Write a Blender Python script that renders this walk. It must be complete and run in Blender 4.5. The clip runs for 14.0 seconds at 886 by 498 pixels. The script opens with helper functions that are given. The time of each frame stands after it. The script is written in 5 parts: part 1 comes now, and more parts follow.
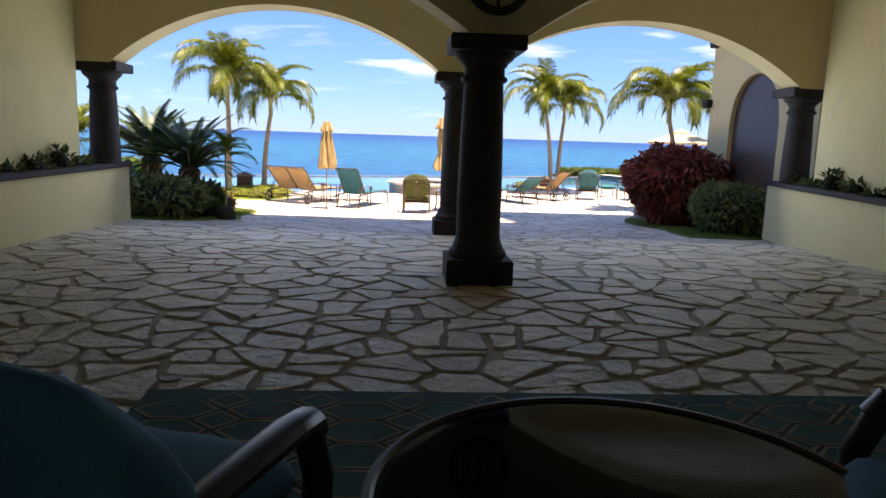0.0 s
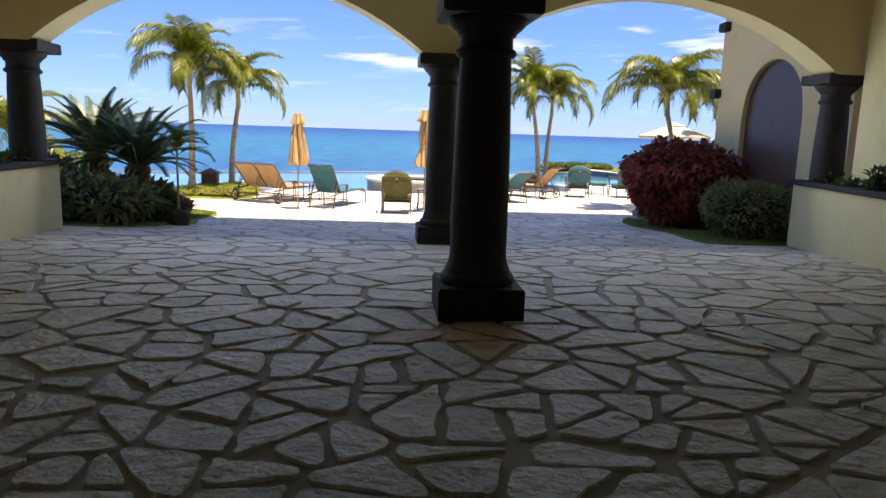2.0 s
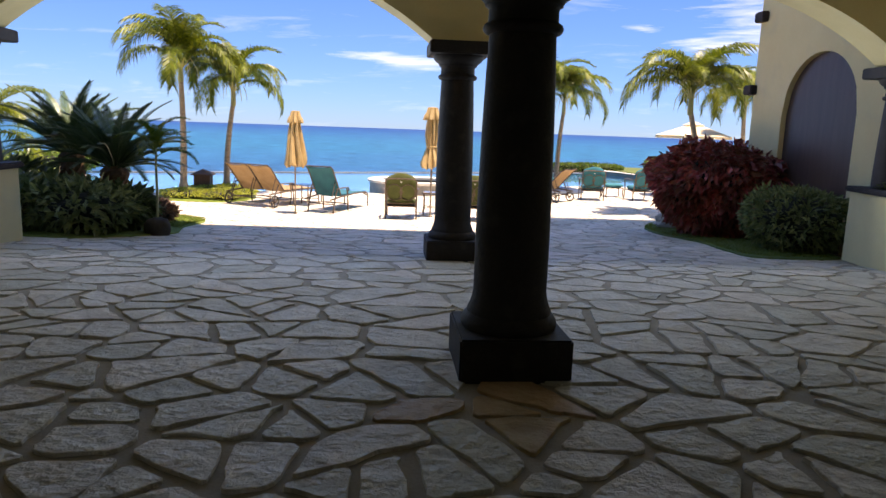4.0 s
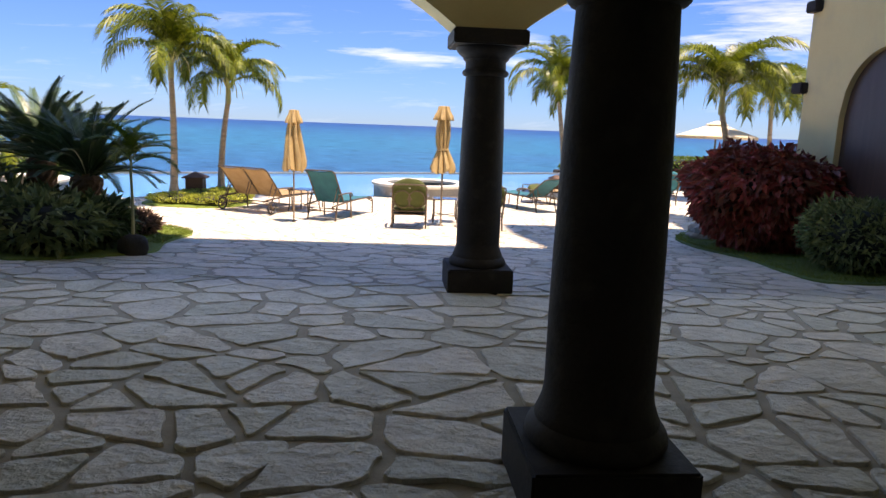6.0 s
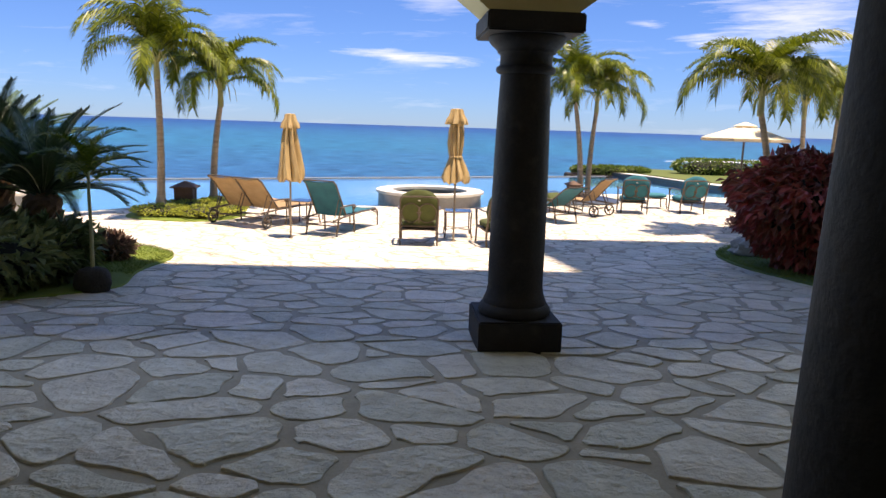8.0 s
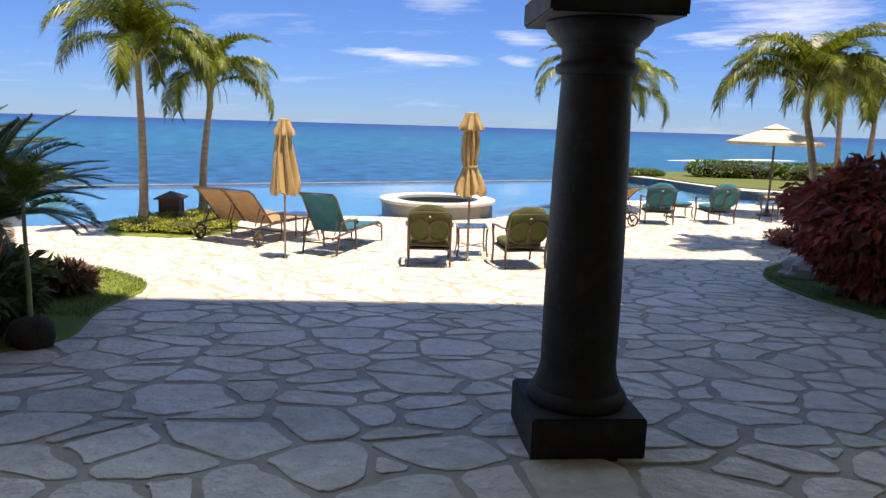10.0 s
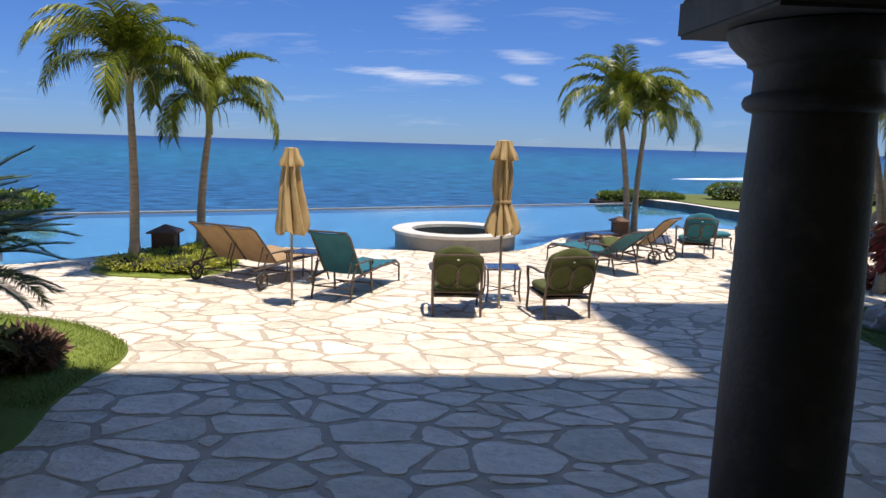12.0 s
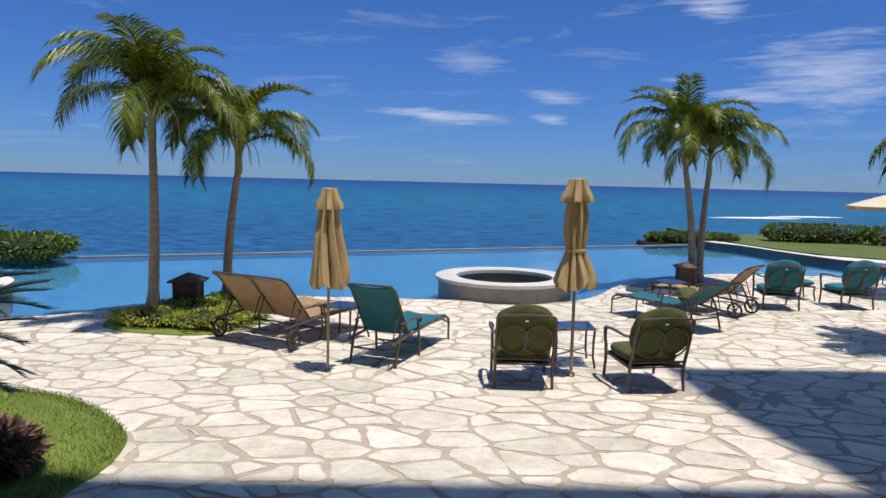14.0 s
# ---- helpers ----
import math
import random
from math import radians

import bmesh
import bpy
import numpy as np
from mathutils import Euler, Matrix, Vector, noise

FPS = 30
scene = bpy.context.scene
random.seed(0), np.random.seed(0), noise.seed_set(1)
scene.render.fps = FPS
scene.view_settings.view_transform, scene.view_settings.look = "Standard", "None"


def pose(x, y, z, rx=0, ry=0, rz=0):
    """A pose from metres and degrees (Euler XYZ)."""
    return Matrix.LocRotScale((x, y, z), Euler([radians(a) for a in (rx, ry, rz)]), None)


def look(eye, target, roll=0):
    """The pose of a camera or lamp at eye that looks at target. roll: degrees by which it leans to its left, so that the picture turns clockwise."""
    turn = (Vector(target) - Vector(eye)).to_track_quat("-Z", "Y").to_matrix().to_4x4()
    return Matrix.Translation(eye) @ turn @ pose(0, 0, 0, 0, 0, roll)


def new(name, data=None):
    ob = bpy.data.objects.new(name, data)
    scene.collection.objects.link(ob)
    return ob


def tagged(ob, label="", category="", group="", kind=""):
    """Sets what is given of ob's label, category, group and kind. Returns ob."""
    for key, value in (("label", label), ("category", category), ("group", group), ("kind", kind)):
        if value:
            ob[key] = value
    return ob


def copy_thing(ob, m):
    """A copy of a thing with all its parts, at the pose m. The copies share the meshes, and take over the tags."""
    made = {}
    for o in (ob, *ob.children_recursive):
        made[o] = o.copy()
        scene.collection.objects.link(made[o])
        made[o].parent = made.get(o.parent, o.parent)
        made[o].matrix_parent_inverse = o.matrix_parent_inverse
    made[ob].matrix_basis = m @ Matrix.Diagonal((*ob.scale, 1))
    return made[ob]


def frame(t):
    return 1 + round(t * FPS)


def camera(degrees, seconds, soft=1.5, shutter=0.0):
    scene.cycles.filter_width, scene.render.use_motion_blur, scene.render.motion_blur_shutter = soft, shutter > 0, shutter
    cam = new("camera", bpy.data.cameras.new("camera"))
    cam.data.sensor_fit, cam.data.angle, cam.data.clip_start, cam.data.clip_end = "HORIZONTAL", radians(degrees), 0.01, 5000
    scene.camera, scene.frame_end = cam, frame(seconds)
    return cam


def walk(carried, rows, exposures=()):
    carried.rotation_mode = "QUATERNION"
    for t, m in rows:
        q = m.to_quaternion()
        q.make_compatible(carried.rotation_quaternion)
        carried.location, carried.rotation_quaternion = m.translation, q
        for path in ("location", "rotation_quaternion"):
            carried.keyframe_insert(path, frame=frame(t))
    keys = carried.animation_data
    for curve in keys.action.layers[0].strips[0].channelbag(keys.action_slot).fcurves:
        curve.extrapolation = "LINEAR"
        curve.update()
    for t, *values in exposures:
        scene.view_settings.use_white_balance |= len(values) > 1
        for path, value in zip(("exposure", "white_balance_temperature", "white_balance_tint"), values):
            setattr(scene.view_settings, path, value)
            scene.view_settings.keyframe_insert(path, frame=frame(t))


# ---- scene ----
cam = camera(64.9, 14.0, soft=1.5)
PATH = [
    (0, (0.384, 0.045, 1.436), (0.303, 2.017, 1.115), 1.9),
    (0.5, (0.34, 0.447, 1.42), (0.263, 2.417, 1.082), 1.9),
    (1, (0.304, 0.829, 1.411), (0.233, 2.799, 1.077), 2.1),
    (1.5, (0.287, 1.214, 1.427), (0.249, 3.184, 1.086), 1.8),
    (2, (0.236, 1.559, 1.411), (0.214, 3.531, 1.076), 1.9),
    (2.5, (0.203, 1.879, 1.404), (0.175, 3.85, 1.068), 2.0),
    (3, (0.195, 2.196, 1.4), (0.16, 4.167, 1.06), 1.8),
    (3.2, (0.183, 2.31, 1.388), (0.155, 4.282, 1.054), 1.8),
    (5.3, (-0.058, 3.572, 1.499), (-0.098, 5.541, 1.151), 2.3),
    (5.5, (-0.084, 3.71, 1.506), (-0.122, 5.68, 1.161), 1.9),
    (6, (-0.143, 4.103, 1.495), (-0.177, 6.072, 1.147), 2.1),
    (6.5, (-0.198, 4.48, 1.508), (-0.241, 6.449, 1.158), 2.0),
    (7, (-0.268, 4.868, 1.531), (-0.313, 6.837, 1.184), 2.0),
    (7.5, (-0.34, 5.217, 1.558), (-0.383, 7.186, 1.212), 1.8),
    (8, (-0.372, 5.585, 1.575), (-0.415, 7.554, 1.227), 1.8),
    (8.2, (-0.387, 5.728, 1.602), (-0.434, 7.695, 1.242), 1.6),
    (10.3, (-0.685, 7.281, 1.692), (-0.73, 9.251, 1.347), 1.7),
    (10.5, (-0.735, 7.437, 1.703), (-0.782, 9.407, 1.362), 1.8),
    (11, (-0.849, 7.833, 1.743), (-0.896, 9.802, 1.396), 1.7),
    (11.5, (-0.947, 8.166, 1.785), (-0.998, 10.138, 1.451), 1.5),
    (12, (-1.051, 8.513, 1.835), (-1.105, 10.489, 1.534), 1.6),
    (12.5, (-1.158, 8.859, 1.846), (-1.214, 10.84, 1.574), 1.6),
    (13, (-1.276, 9.233, 1.863), (-1.337, 11.218, 1.631), 1.6),
    (13.5, (-1.382, 9.631, 1.858), (-1.472, 11.618, 1.65), 1.5),
    (14, (-1.51, 10.028, 1.826), (-1.652, 12.014, 1.632), 1.4),
]
# the camera's own brightening in the shade, and its slow drift of white balance
EXPOSURES = [(0, 1.65, 8200, 24), (1.5, 1.50, 8150, 24), (3.2, 1.40, 8100, 23), (5.5, 1.28, 8000, 22), (6.5, 1.22, 7950, 21), (8, 1.08, 7850, 20), (10.5, 0.86, 7550, 18),
             (11.2, 0.73, 7300, 17), (12, 0.50, 6900, 15), (14, 0.14, 6350, 12)]
walk(cam, [(t, look(eye, target, roll)) for t, eye, target, roll in PATH], EXPOSURES)

# ---- world and sun ----
LIGHT = Vector((-0.172, 0.117, -1)).normalized()      # the way the sunlight travels
world = bpy.data.worlds.new("sky")
scene.world = world
world.use_nodes = True
wn, wl = world.node_tree.nodes, world.node_tree.links
sky = wn.new("ShaderNodeTexSky")
sky.sky_type, sky.sun_disc = "NISHITA", False
sky.sun_elevation = math.asin(-LIGHT.z)
sky.sun_rotation = math.atan2(-LIGHT.x, -LIGHT.y)
sky.air_density, sky.dust_density, sky.ozone_density = 1.0, 0.0, 3.0
back = wn["Background"]
back.inputs["Strength"].default_value = 0.06


def wmath(op, a, b=None, c=None):
    n = wn.new("ShaderNodeMath")
    n.operation = op
    for i, v in enumerate((a, b, c)):
        if v is None:
            continue
        if isinstance(v, (int, float)):
            n.inputs[i].default_value = v
        else:
            wl.new(v, n.inputs[i])
    return n.outputs[0]


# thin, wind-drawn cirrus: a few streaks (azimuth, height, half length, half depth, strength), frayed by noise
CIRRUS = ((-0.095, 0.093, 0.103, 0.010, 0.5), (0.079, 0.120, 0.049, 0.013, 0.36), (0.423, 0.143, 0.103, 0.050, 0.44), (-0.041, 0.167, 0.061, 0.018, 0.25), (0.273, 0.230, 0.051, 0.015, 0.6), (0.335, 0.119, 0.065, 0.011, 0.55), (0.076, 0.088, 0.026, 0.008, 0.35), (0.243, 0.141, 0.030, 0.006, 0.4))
tc = wn.new("ShaderNodeTexCoord")
sep = wn.new("ShaderNodeSeparateXYZ")
wl.new(tc.outputs["Generated"], sep.inputs[0])
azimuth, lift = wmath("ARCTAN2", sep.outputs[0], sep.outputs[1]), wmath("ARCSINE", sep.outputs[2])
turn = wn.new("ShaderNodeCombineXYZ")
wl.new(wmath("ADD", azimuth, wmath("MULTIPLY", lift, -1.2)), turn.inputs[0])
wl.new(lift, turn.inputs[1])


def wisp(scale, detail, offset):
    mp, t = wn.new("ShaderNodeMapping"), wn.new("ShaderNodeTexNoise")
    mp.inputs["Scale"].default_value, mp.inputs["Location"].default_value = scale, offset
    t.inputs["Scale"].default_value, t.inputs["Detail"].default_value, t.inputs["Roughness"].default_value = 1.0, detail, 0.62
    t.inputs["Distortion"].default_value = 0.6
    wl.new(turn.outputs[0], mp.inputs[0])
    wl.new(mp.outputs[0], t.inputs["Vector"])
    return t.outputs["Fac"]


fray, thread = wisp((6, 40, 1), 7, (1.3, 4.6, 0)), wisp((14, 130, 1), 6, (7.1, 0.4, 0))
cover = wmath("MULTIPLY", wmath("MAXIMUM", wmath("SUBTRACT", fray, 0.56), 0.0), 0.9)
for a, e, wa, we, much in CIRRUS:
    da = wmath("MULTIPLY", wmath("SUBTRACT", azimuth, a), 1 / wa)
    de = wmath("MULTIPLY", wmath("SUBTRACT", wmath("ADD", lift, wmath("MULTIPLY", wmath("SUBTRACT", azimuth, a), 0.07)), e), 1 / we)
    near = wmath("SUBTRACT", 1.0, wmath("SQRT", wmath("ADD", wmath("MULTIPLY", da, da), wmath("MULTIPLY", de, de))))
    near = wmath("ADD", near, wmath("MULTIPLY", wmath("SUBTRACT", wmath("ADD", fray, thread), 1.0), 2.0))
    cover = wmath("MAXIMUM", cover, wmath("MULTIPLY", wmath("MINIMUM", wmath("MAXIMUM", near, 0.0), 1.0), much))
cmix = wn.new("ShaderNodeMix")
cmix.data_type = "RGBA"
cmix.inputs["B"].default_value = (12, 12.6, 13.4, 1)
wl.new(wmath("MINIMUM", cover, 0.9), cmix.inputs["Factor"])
tint = wn.new("ShaderNodeMix")
tint.data_type, tint.blend_type = "RGBA", "MULTIPLY"
tint.inputs["Factor"].default_value = 1
low = wn.new("ShaderNodeMapRange")
low.inputs["From Min"].default_value, low.inputs["From Max"].default_value = 0.0, 0.32
wl.new(sep.outputs[2], low.inputs["Value"])
hue = wn.new("ShaderNodeMix")
hue.data_type = "RGBA"
hue.inputs["A"].default_value, hue.inputs["B"].default_value = (0.37, 0.65, 1.36, 1), (0.43, 0.80, 1.38, 1)
wl.new(low.outputs[0], hue.inputs["Factor"])
high = wn.new("ShaderNodeMapRange")
high.inputs["From Min"].default_value, high.inputs["From Max"].default_value = 0.30, 0.95
wl.new(sep.outputs[2], high.inputs["Value"])
dome = wn.new("ShaderNodeMix")
dome.data_type = "RGBA"
dome.inputs["B"].default_value = (1.62, 1.95, 2.42, 1)
wl.new(high.outputs[0], dome.inputs["Factor"])
wl.new(hue.outputs["Result"], dome.inputs["A"])
wl.new(dome.outputs["Result"], tint.inputs["B"])
wl.new(sky.outputs[0], tint.inputs["A"])
wl.new(tint.outputs["Result"], cmix.inputs["A"])
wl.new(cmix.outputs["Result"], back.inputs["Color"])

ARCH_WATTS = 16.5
sun = new("sun", bpy.data.lights.new("sun", "SUN"))
sun.data.energy, sun.data.angle, sun.data.color = 4.6, radians(0.53), (1.0, 0.945, 0.85)
sun.matrix_world = look(-LIGHT * 60, (0, 0, 0))

HOUSE = Matrix.Translation((0.11, 11.12, 0)) @ Matrix.Rotation(radians(6), 4, "Z")     # the loggia's own axes: u along the front, v out to sea
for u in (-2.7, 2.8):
    # added fill lamps in the sea front's arch openings, standing in for open sky
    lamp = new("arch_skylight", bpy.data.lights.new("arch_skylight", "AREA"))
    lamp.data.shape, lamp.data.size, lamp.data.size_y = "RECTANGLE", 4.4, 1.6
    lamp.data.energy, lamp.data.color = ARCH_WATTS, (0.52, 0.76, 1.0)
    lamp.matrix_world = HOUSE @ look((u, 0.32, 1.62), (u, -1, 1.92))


# ---- materials ----
def lin(r, g, b):
    return (r, g, b, 1)


def material(name, a, b, scale=3.0, fine=40.0, rough=0.7, bump=0.15, metal=0.0, spots=None, stretch=(1, 1, 1), spec=0.5,
             pick=0.0, where="Object", bump_at=0.01, coat=0.0, through_light=0.0, contrast=0.0):
    """Two colours mixed by a broad and a fine noise, fine relief, and a shift from piece to piece (pick)."""
    m = bpy.data.materials.new(name)
    m.use_nodes = True
    n, l = m.node_tree.nodes, m.node_tree.links
    p = n["Principled BSDF"]
    c = n.new("ShaderNodeTexCoord")
    if where == "World":
        src = n.new("ShaderNodeNewGeometry").outputs["Position"]
    else:
        src = c.outputs[where]
    mp = n.new("ShaderNodeMapping")
    mp.inputs["Scale"].default_value = stretch
    l.new(src, mp.inputs[0])
    big, small = n.new("ShaderNodeTexNoise"), n.new("ShaderNodeTexNoise")
    for t, s, d in ((big, scale, 5), (small, fine, 6)):
        t.inputs["Scale"].default_value, t.inputs["Detail"].default_value, t.inputs["Roughness"].default_value = s, d, 0.6
        l.new(mp.outputs[0], t.inputs["Vector"])
    add = n.new("ShaderNodeMath")
    add.operation = "MULTIPLY_ADD"
    add.inputs[1].default_value = 0.55
    l.new(small.outputs["Fac"], add.inputs[0])
    l.new(big.outputs["Fac"], add.inputs[2])
    fac = n.new("ShaderNodeMapRange")
    fac.inputs["From Min"].default_value, fac.inputs["From Max"].default_value = 0.55 + contrast, 1.0 - contrast
    l.new(add.outputs[0], fac.inputs["Value"])
    mix = n.new("ShaderNodeMix")
    mix.data_type = "RGBA"
    mix.inputs["A"].default_value, mix.inputs["B"].default_value = lin(*a), lin(*b)
    l.new(fac.outputs[0], mix.inputs["Factor"])
    out = mix.outputs["Result"]
    if pick:
        oi, ge = n.new("ShaderNodeObjectInfo"), n.new("ShaderNodeNewGeometry")
        su = n.new("ShaderNodeMath")
        l.new(oi.outputs["Random"], su.inputs[0])
        l.new(ge.outputs["Random Per Island"], su.inputs[1])
        fr = n.new("ShaderNodeMath")
        fr.operation = "FRACT"
        l.new(su.outputs[0], fr.inputs[0])
        val = n.new("ShaderNodeMapRange")
        val.inputs["To Min"].default_value, val.inputs["To Max"].default_value = 1 - pick, 1 + pick * 0.7
        l.new(fr.outputs[0], val.inputs["Value"])
        hs = n.new("ShaderNodeHueSaturation")
        l.new(val.outputs[0], hs.inputs["Value"])
        hue = n.new("ShaderNodeMapRange")
        hue.inputs["To Min"].default_value, hue.inputs["To Max"].default_value = 0.515, 0.485
        l.new(fr.outputs[0], hue.inputs["Value"])
        l.new(hue.outputs[0], hs.inputs["Hue"])
        l.new(out, hs.inputs["Color"])
        out = hs.outputs["Color"]
    if spots:
        colour, size, amount = spots
        sp = n.new("ShaderNodeTexNoise")
        sp.inputs["Scale"].default_value, sp.inputs["Detail"].default_value = size, 4
        l.new(mp.outputs[0], sp.inputs["Vector"])
        r = n.new("ShaderNodeMapRange")
        r.inputs["From Min"].default_value, r.inputs["From Max"].default_value, r.inputs["To Max"].default_value = 0.56, 0.72, amount
        l.new(sp.outputs["Fac"], r.inputs["Value"])
        m2 = n.new("ShaderNodeMix")
        m2.data_type = "RGBA"
        m2.inputs["B"].default_value = lin(*colour)
        l.new(r.outputs[0], m2.inputs["Factor"])
        l.new(out, m2.inputs["A"])
        out = m2.outputs["Result"]
    l.new(out, p.inputs["Base Color"])
    p.inputs["Roughness"].default_value, p.inputs["Metallic"].default_value = rough, metal
    p.inputs["Specular IOR Level"].default_value = spec
    p.inputs["Coat Weight"].default_value = coat
    if through_light:
        tr, ms = n.new("ShaderNodeBsdfTranslucent"), n.new("ShaderNodeMixShader")
        l.new(out, tr.inputs["Color"])
        ms.inputs[0].default_value = through_light
        l.new(p.outputs[0], ms.inputs[1])
        l.new(tr.outputs[0], ms.inputs[2])
        l.new(ms.outputs[0], n["Material Output"].inputs["Surface"])
    if bump:
        bp = n.new("ShaderNodeBump")
        bp.inputs["Strength"].default_value, bp.inputs["Distance"].default_value = bump, bump_at
        l.new(add.outputs[0], bp.inputs["Height"])
        l.new(bp.outputs[0], p.inputs["Normal"])
    return m


STONE = material("flagstone", (0.60, 0.525, 0.42), (0.77, 0.695, 0.575), 3, 13, 0.60, 0.9, spots=((0.46, 0.385, 0.30), 4.0, 0.22), pick=0.16, contrast=0.07,
                 where="World", bump_at=0.08)
STAINED = material("rust_stained_flagstone", (0.42, 0.27, 0.13), (0.60, 0.43, 0.25), 3, 10, 0.6, 0.75, spots=((0.34, 0.20, 0.09), 2.2, 0.4), pick=0.15, where="World", bump_at=0.055)
GROUT = material("mortar", (0.33, 0.275, 0.21), (0.45, 0.385, 0.305), 4, 60, 0.9, 0.5, where="World")
STUCCO = material("ochre_stucco", (0.64, 0.50, 0.25), (0.70, 0.56, 0.30), 1.3, 55, 0.85, 0.25, spots=((0.50, 0.38, 0.18), 2.5, 0.3), where="World")
CREAM = material("cream_stucco", (0.70, 0.575, 0.295), (0.77, 0.65, 0.35), 1.1, 50, 0.85, 0.25, spots=((0.55, 0.48, 0.30), 2, 0.3), where="World")
CANTERA = material("dark_carved_stone", (0.018, 0.013, 0.0115), (0.036, 0.026, 0.023), 4, 45, 0.72, 0.6, spots=((0.070, 0.054, 0.048), 7, 0.45), spec=0.35, where="World")
PLASTER = material("grey_plaster", (0.27, 0.27, 0.26), (0.36, 0.355, 0.34), 2, 40, 0.7, 0.2, where="World")
COPING = material("pale_coping_stone", (0.60, 0.56, 0.48), (0.72, 0.68, 0.60), 3, 40, 0.6, 0.2, where="World")
POOLBED = material("blue_pool_plaster", (0.020, 0.125, 0.23), (0.032, 0.16, 0.28), 0.8, 30, 0.8, 0.1, where="World")
DARKTILE = material("dark_pool_tile", (0.035, 0.05, 0.07), (0.07, 0.08, 0.09), 3, 30, 0.4, 0.2, where="World", pick=0.2)
POOLWALL = material("dark_wet_plaster", (0.085, 0.082, 0.075), (0.14, 0.135, 0.125), 2, 30, 0.6, 0.3, spots=((0.05, 0.05, 0.045), 3, 0.5), where="World")
SOIL = material("dark_soil", (0.025, 0.018, 0.012), (0.06, 0.045, 0.03), 5, 60, 0.95, 0.8, where="World", bump_at=0.03)
TURF = material("turf", (0.055, 0.095, 0.012), (0.105, 0.150, 0.024), 2, 50, 0.9, 0.8, where="World", bump_at=0.02)
FARLAWN = material("far_lawn_turf", (0.060, 0.085, 0.010), (0.105, 0.125, 0.018), 0.7, 12, 0.9, 0.6, where="World", bump_at=0.02)
LAWN = material("lawn_turf", (0.100, 0.150, 0.014), (0.170, 0.215, 0.030), 2, 50, 0.9, 0.8, where="World", bump_at=0.02)
GRASS = material("grass_blade", (0.110, 0.165, 0.016), (0.210, 0.260, 0.036), 3, 20, 0.6, 0, pick=0.3, where="World", through_light=0.3)
WOOD = material("gate_wood", (0.070, 0.038, 0.027), (0.098, 0.055, 0.040), 2, 30, 0.38, 0.08, stretch=(6, 6, 0.5), where="World")
METAL = material("bronze_painted_aluminium", (0.075, 0.053, 0.037), (0.13, 0.096, 0.070), 8, 80, 0.42, 0.1, metal=0.35)
DARKMETAL = material("black_iron", (0.018, 0.016, 0.015), (0.035, 0.032, 0.03), 8, 80, 0.5, 0.2, metal=0.3)
NAVY = material("navy_lacquer", (0.014, 0.034, 0.075), (0.024, 0.050, 0.10), 3, 60, 0.6, 0.05, spec=0.15)
BRONZE = material("dark_bronze_metal", (0.035, 0.027, 0.021), (0.07, 0.055, 0.044), 8, 60, 0.38, 0.15, metal=0.4)
RUBBER = material("black_rubber", (0.02, 0.02, 0.02), (0.04, 0.038, 0.035), 9, 80, 0.7, 0.1)
GREENCUSH = material("olive_green_fabric", (0.050, 0.062, 0.014), (0.075, 0.090, 0.022), 5, 160, 0.9, 0.3)
TEALCUSH = material("teal_fabric", (0.012, 0.115, 0.150), (0.022, 0.160, 0.200), 5, 160, 0.9, 0.3)
# the teal fabric again, with the loggia's bluish shade put into its colour
SHADETEAL = material("deep_teal_blue_fabric", (0.022, 0.130, 0.215), (0.042, 0.190, 0.300), 5, 160, 0.9, 0.3)
TEALSLING = material("teal_sling_mesh", (0.006, 0.085, 0.120), (0.010, 0.130, 0.165), 5, 200, 0.8, 0.3, through_light=0.05)
TANSLING = material("tan_sling_mesh", (0.30, 0.19, 0.09), (0.40, 0.265, 0.135), 5, 200, 0.8, 0.3, through_light=0.1)
CANVAS = material("tan_canvas", (0.44, 0.30, 0.135), (0.57, 0.42, 0.21), 4, 150, 0.9, 0.3, through_light=0.12)
PALECANVAS = material("cream_canvas", (0.74, 0.64, 0.46), (0.82, 0.73, 0.55), 4, 150, 0.9, 0.2, through_light=0.25)
POLE = material("bronze_pole", (0.24, 0.18, 0.13), (0.34, 0.27, 0.20), 6, 80, 0.4, 0.1, metal=0.3)
TAG = material("white_tag", (0.75, 0.75, 0.75), (0.8, 0.8, 0.8), 4, 40, 0.7, 0)
BARK = material("palm_bark", (0.24, 0.185, 0.125), (0.40, 0.325, 0.24), 3, 30, 0.9, 0.8, stretch=(1, 1, 6), bump_at=0.02)
CYCADBARK = material("shaggy_cycad_bark", (0.10, 0.055, 0.025), (0.20, 0.11, 0.05), 5, 30, 0.95, 0.9, bump_at=0.03)
STALK = material("palm_flower_stalk", (0.36, 0.34, 0.10), (0.50, 0.47, 0.20), 6, 40, 0.6, 0.1)
SHEATH = material("green_palm_sheath", (0.24, 0.25, 0.10), (0.36, 0.35, 0.17), 3, 40, 0.5, 0.2)
FROND = material("palm_leaflet", (0.050, 0.088, 0.005), (0.235, 0.275, 0.022), 1.5, 8, 0.40, 0, spec=0.45, pick=0.55, where="Object", through_light=0.34)
CYCADLEAF = material("cycad_leaflet", (0.045, 0.085, 0.028), (0.115, 0.175, 0.065), 2, 10, 0.36, 0, pick=0.4, through_light=0.15, spec=0.45)
DARKLEAF = material("dark_green_leaf", (0.060, 0.105, 0.032), (0.155, 0.205, 0.075), 3, 15, 0.32, 0, pick=0.4, through_light=0.12)
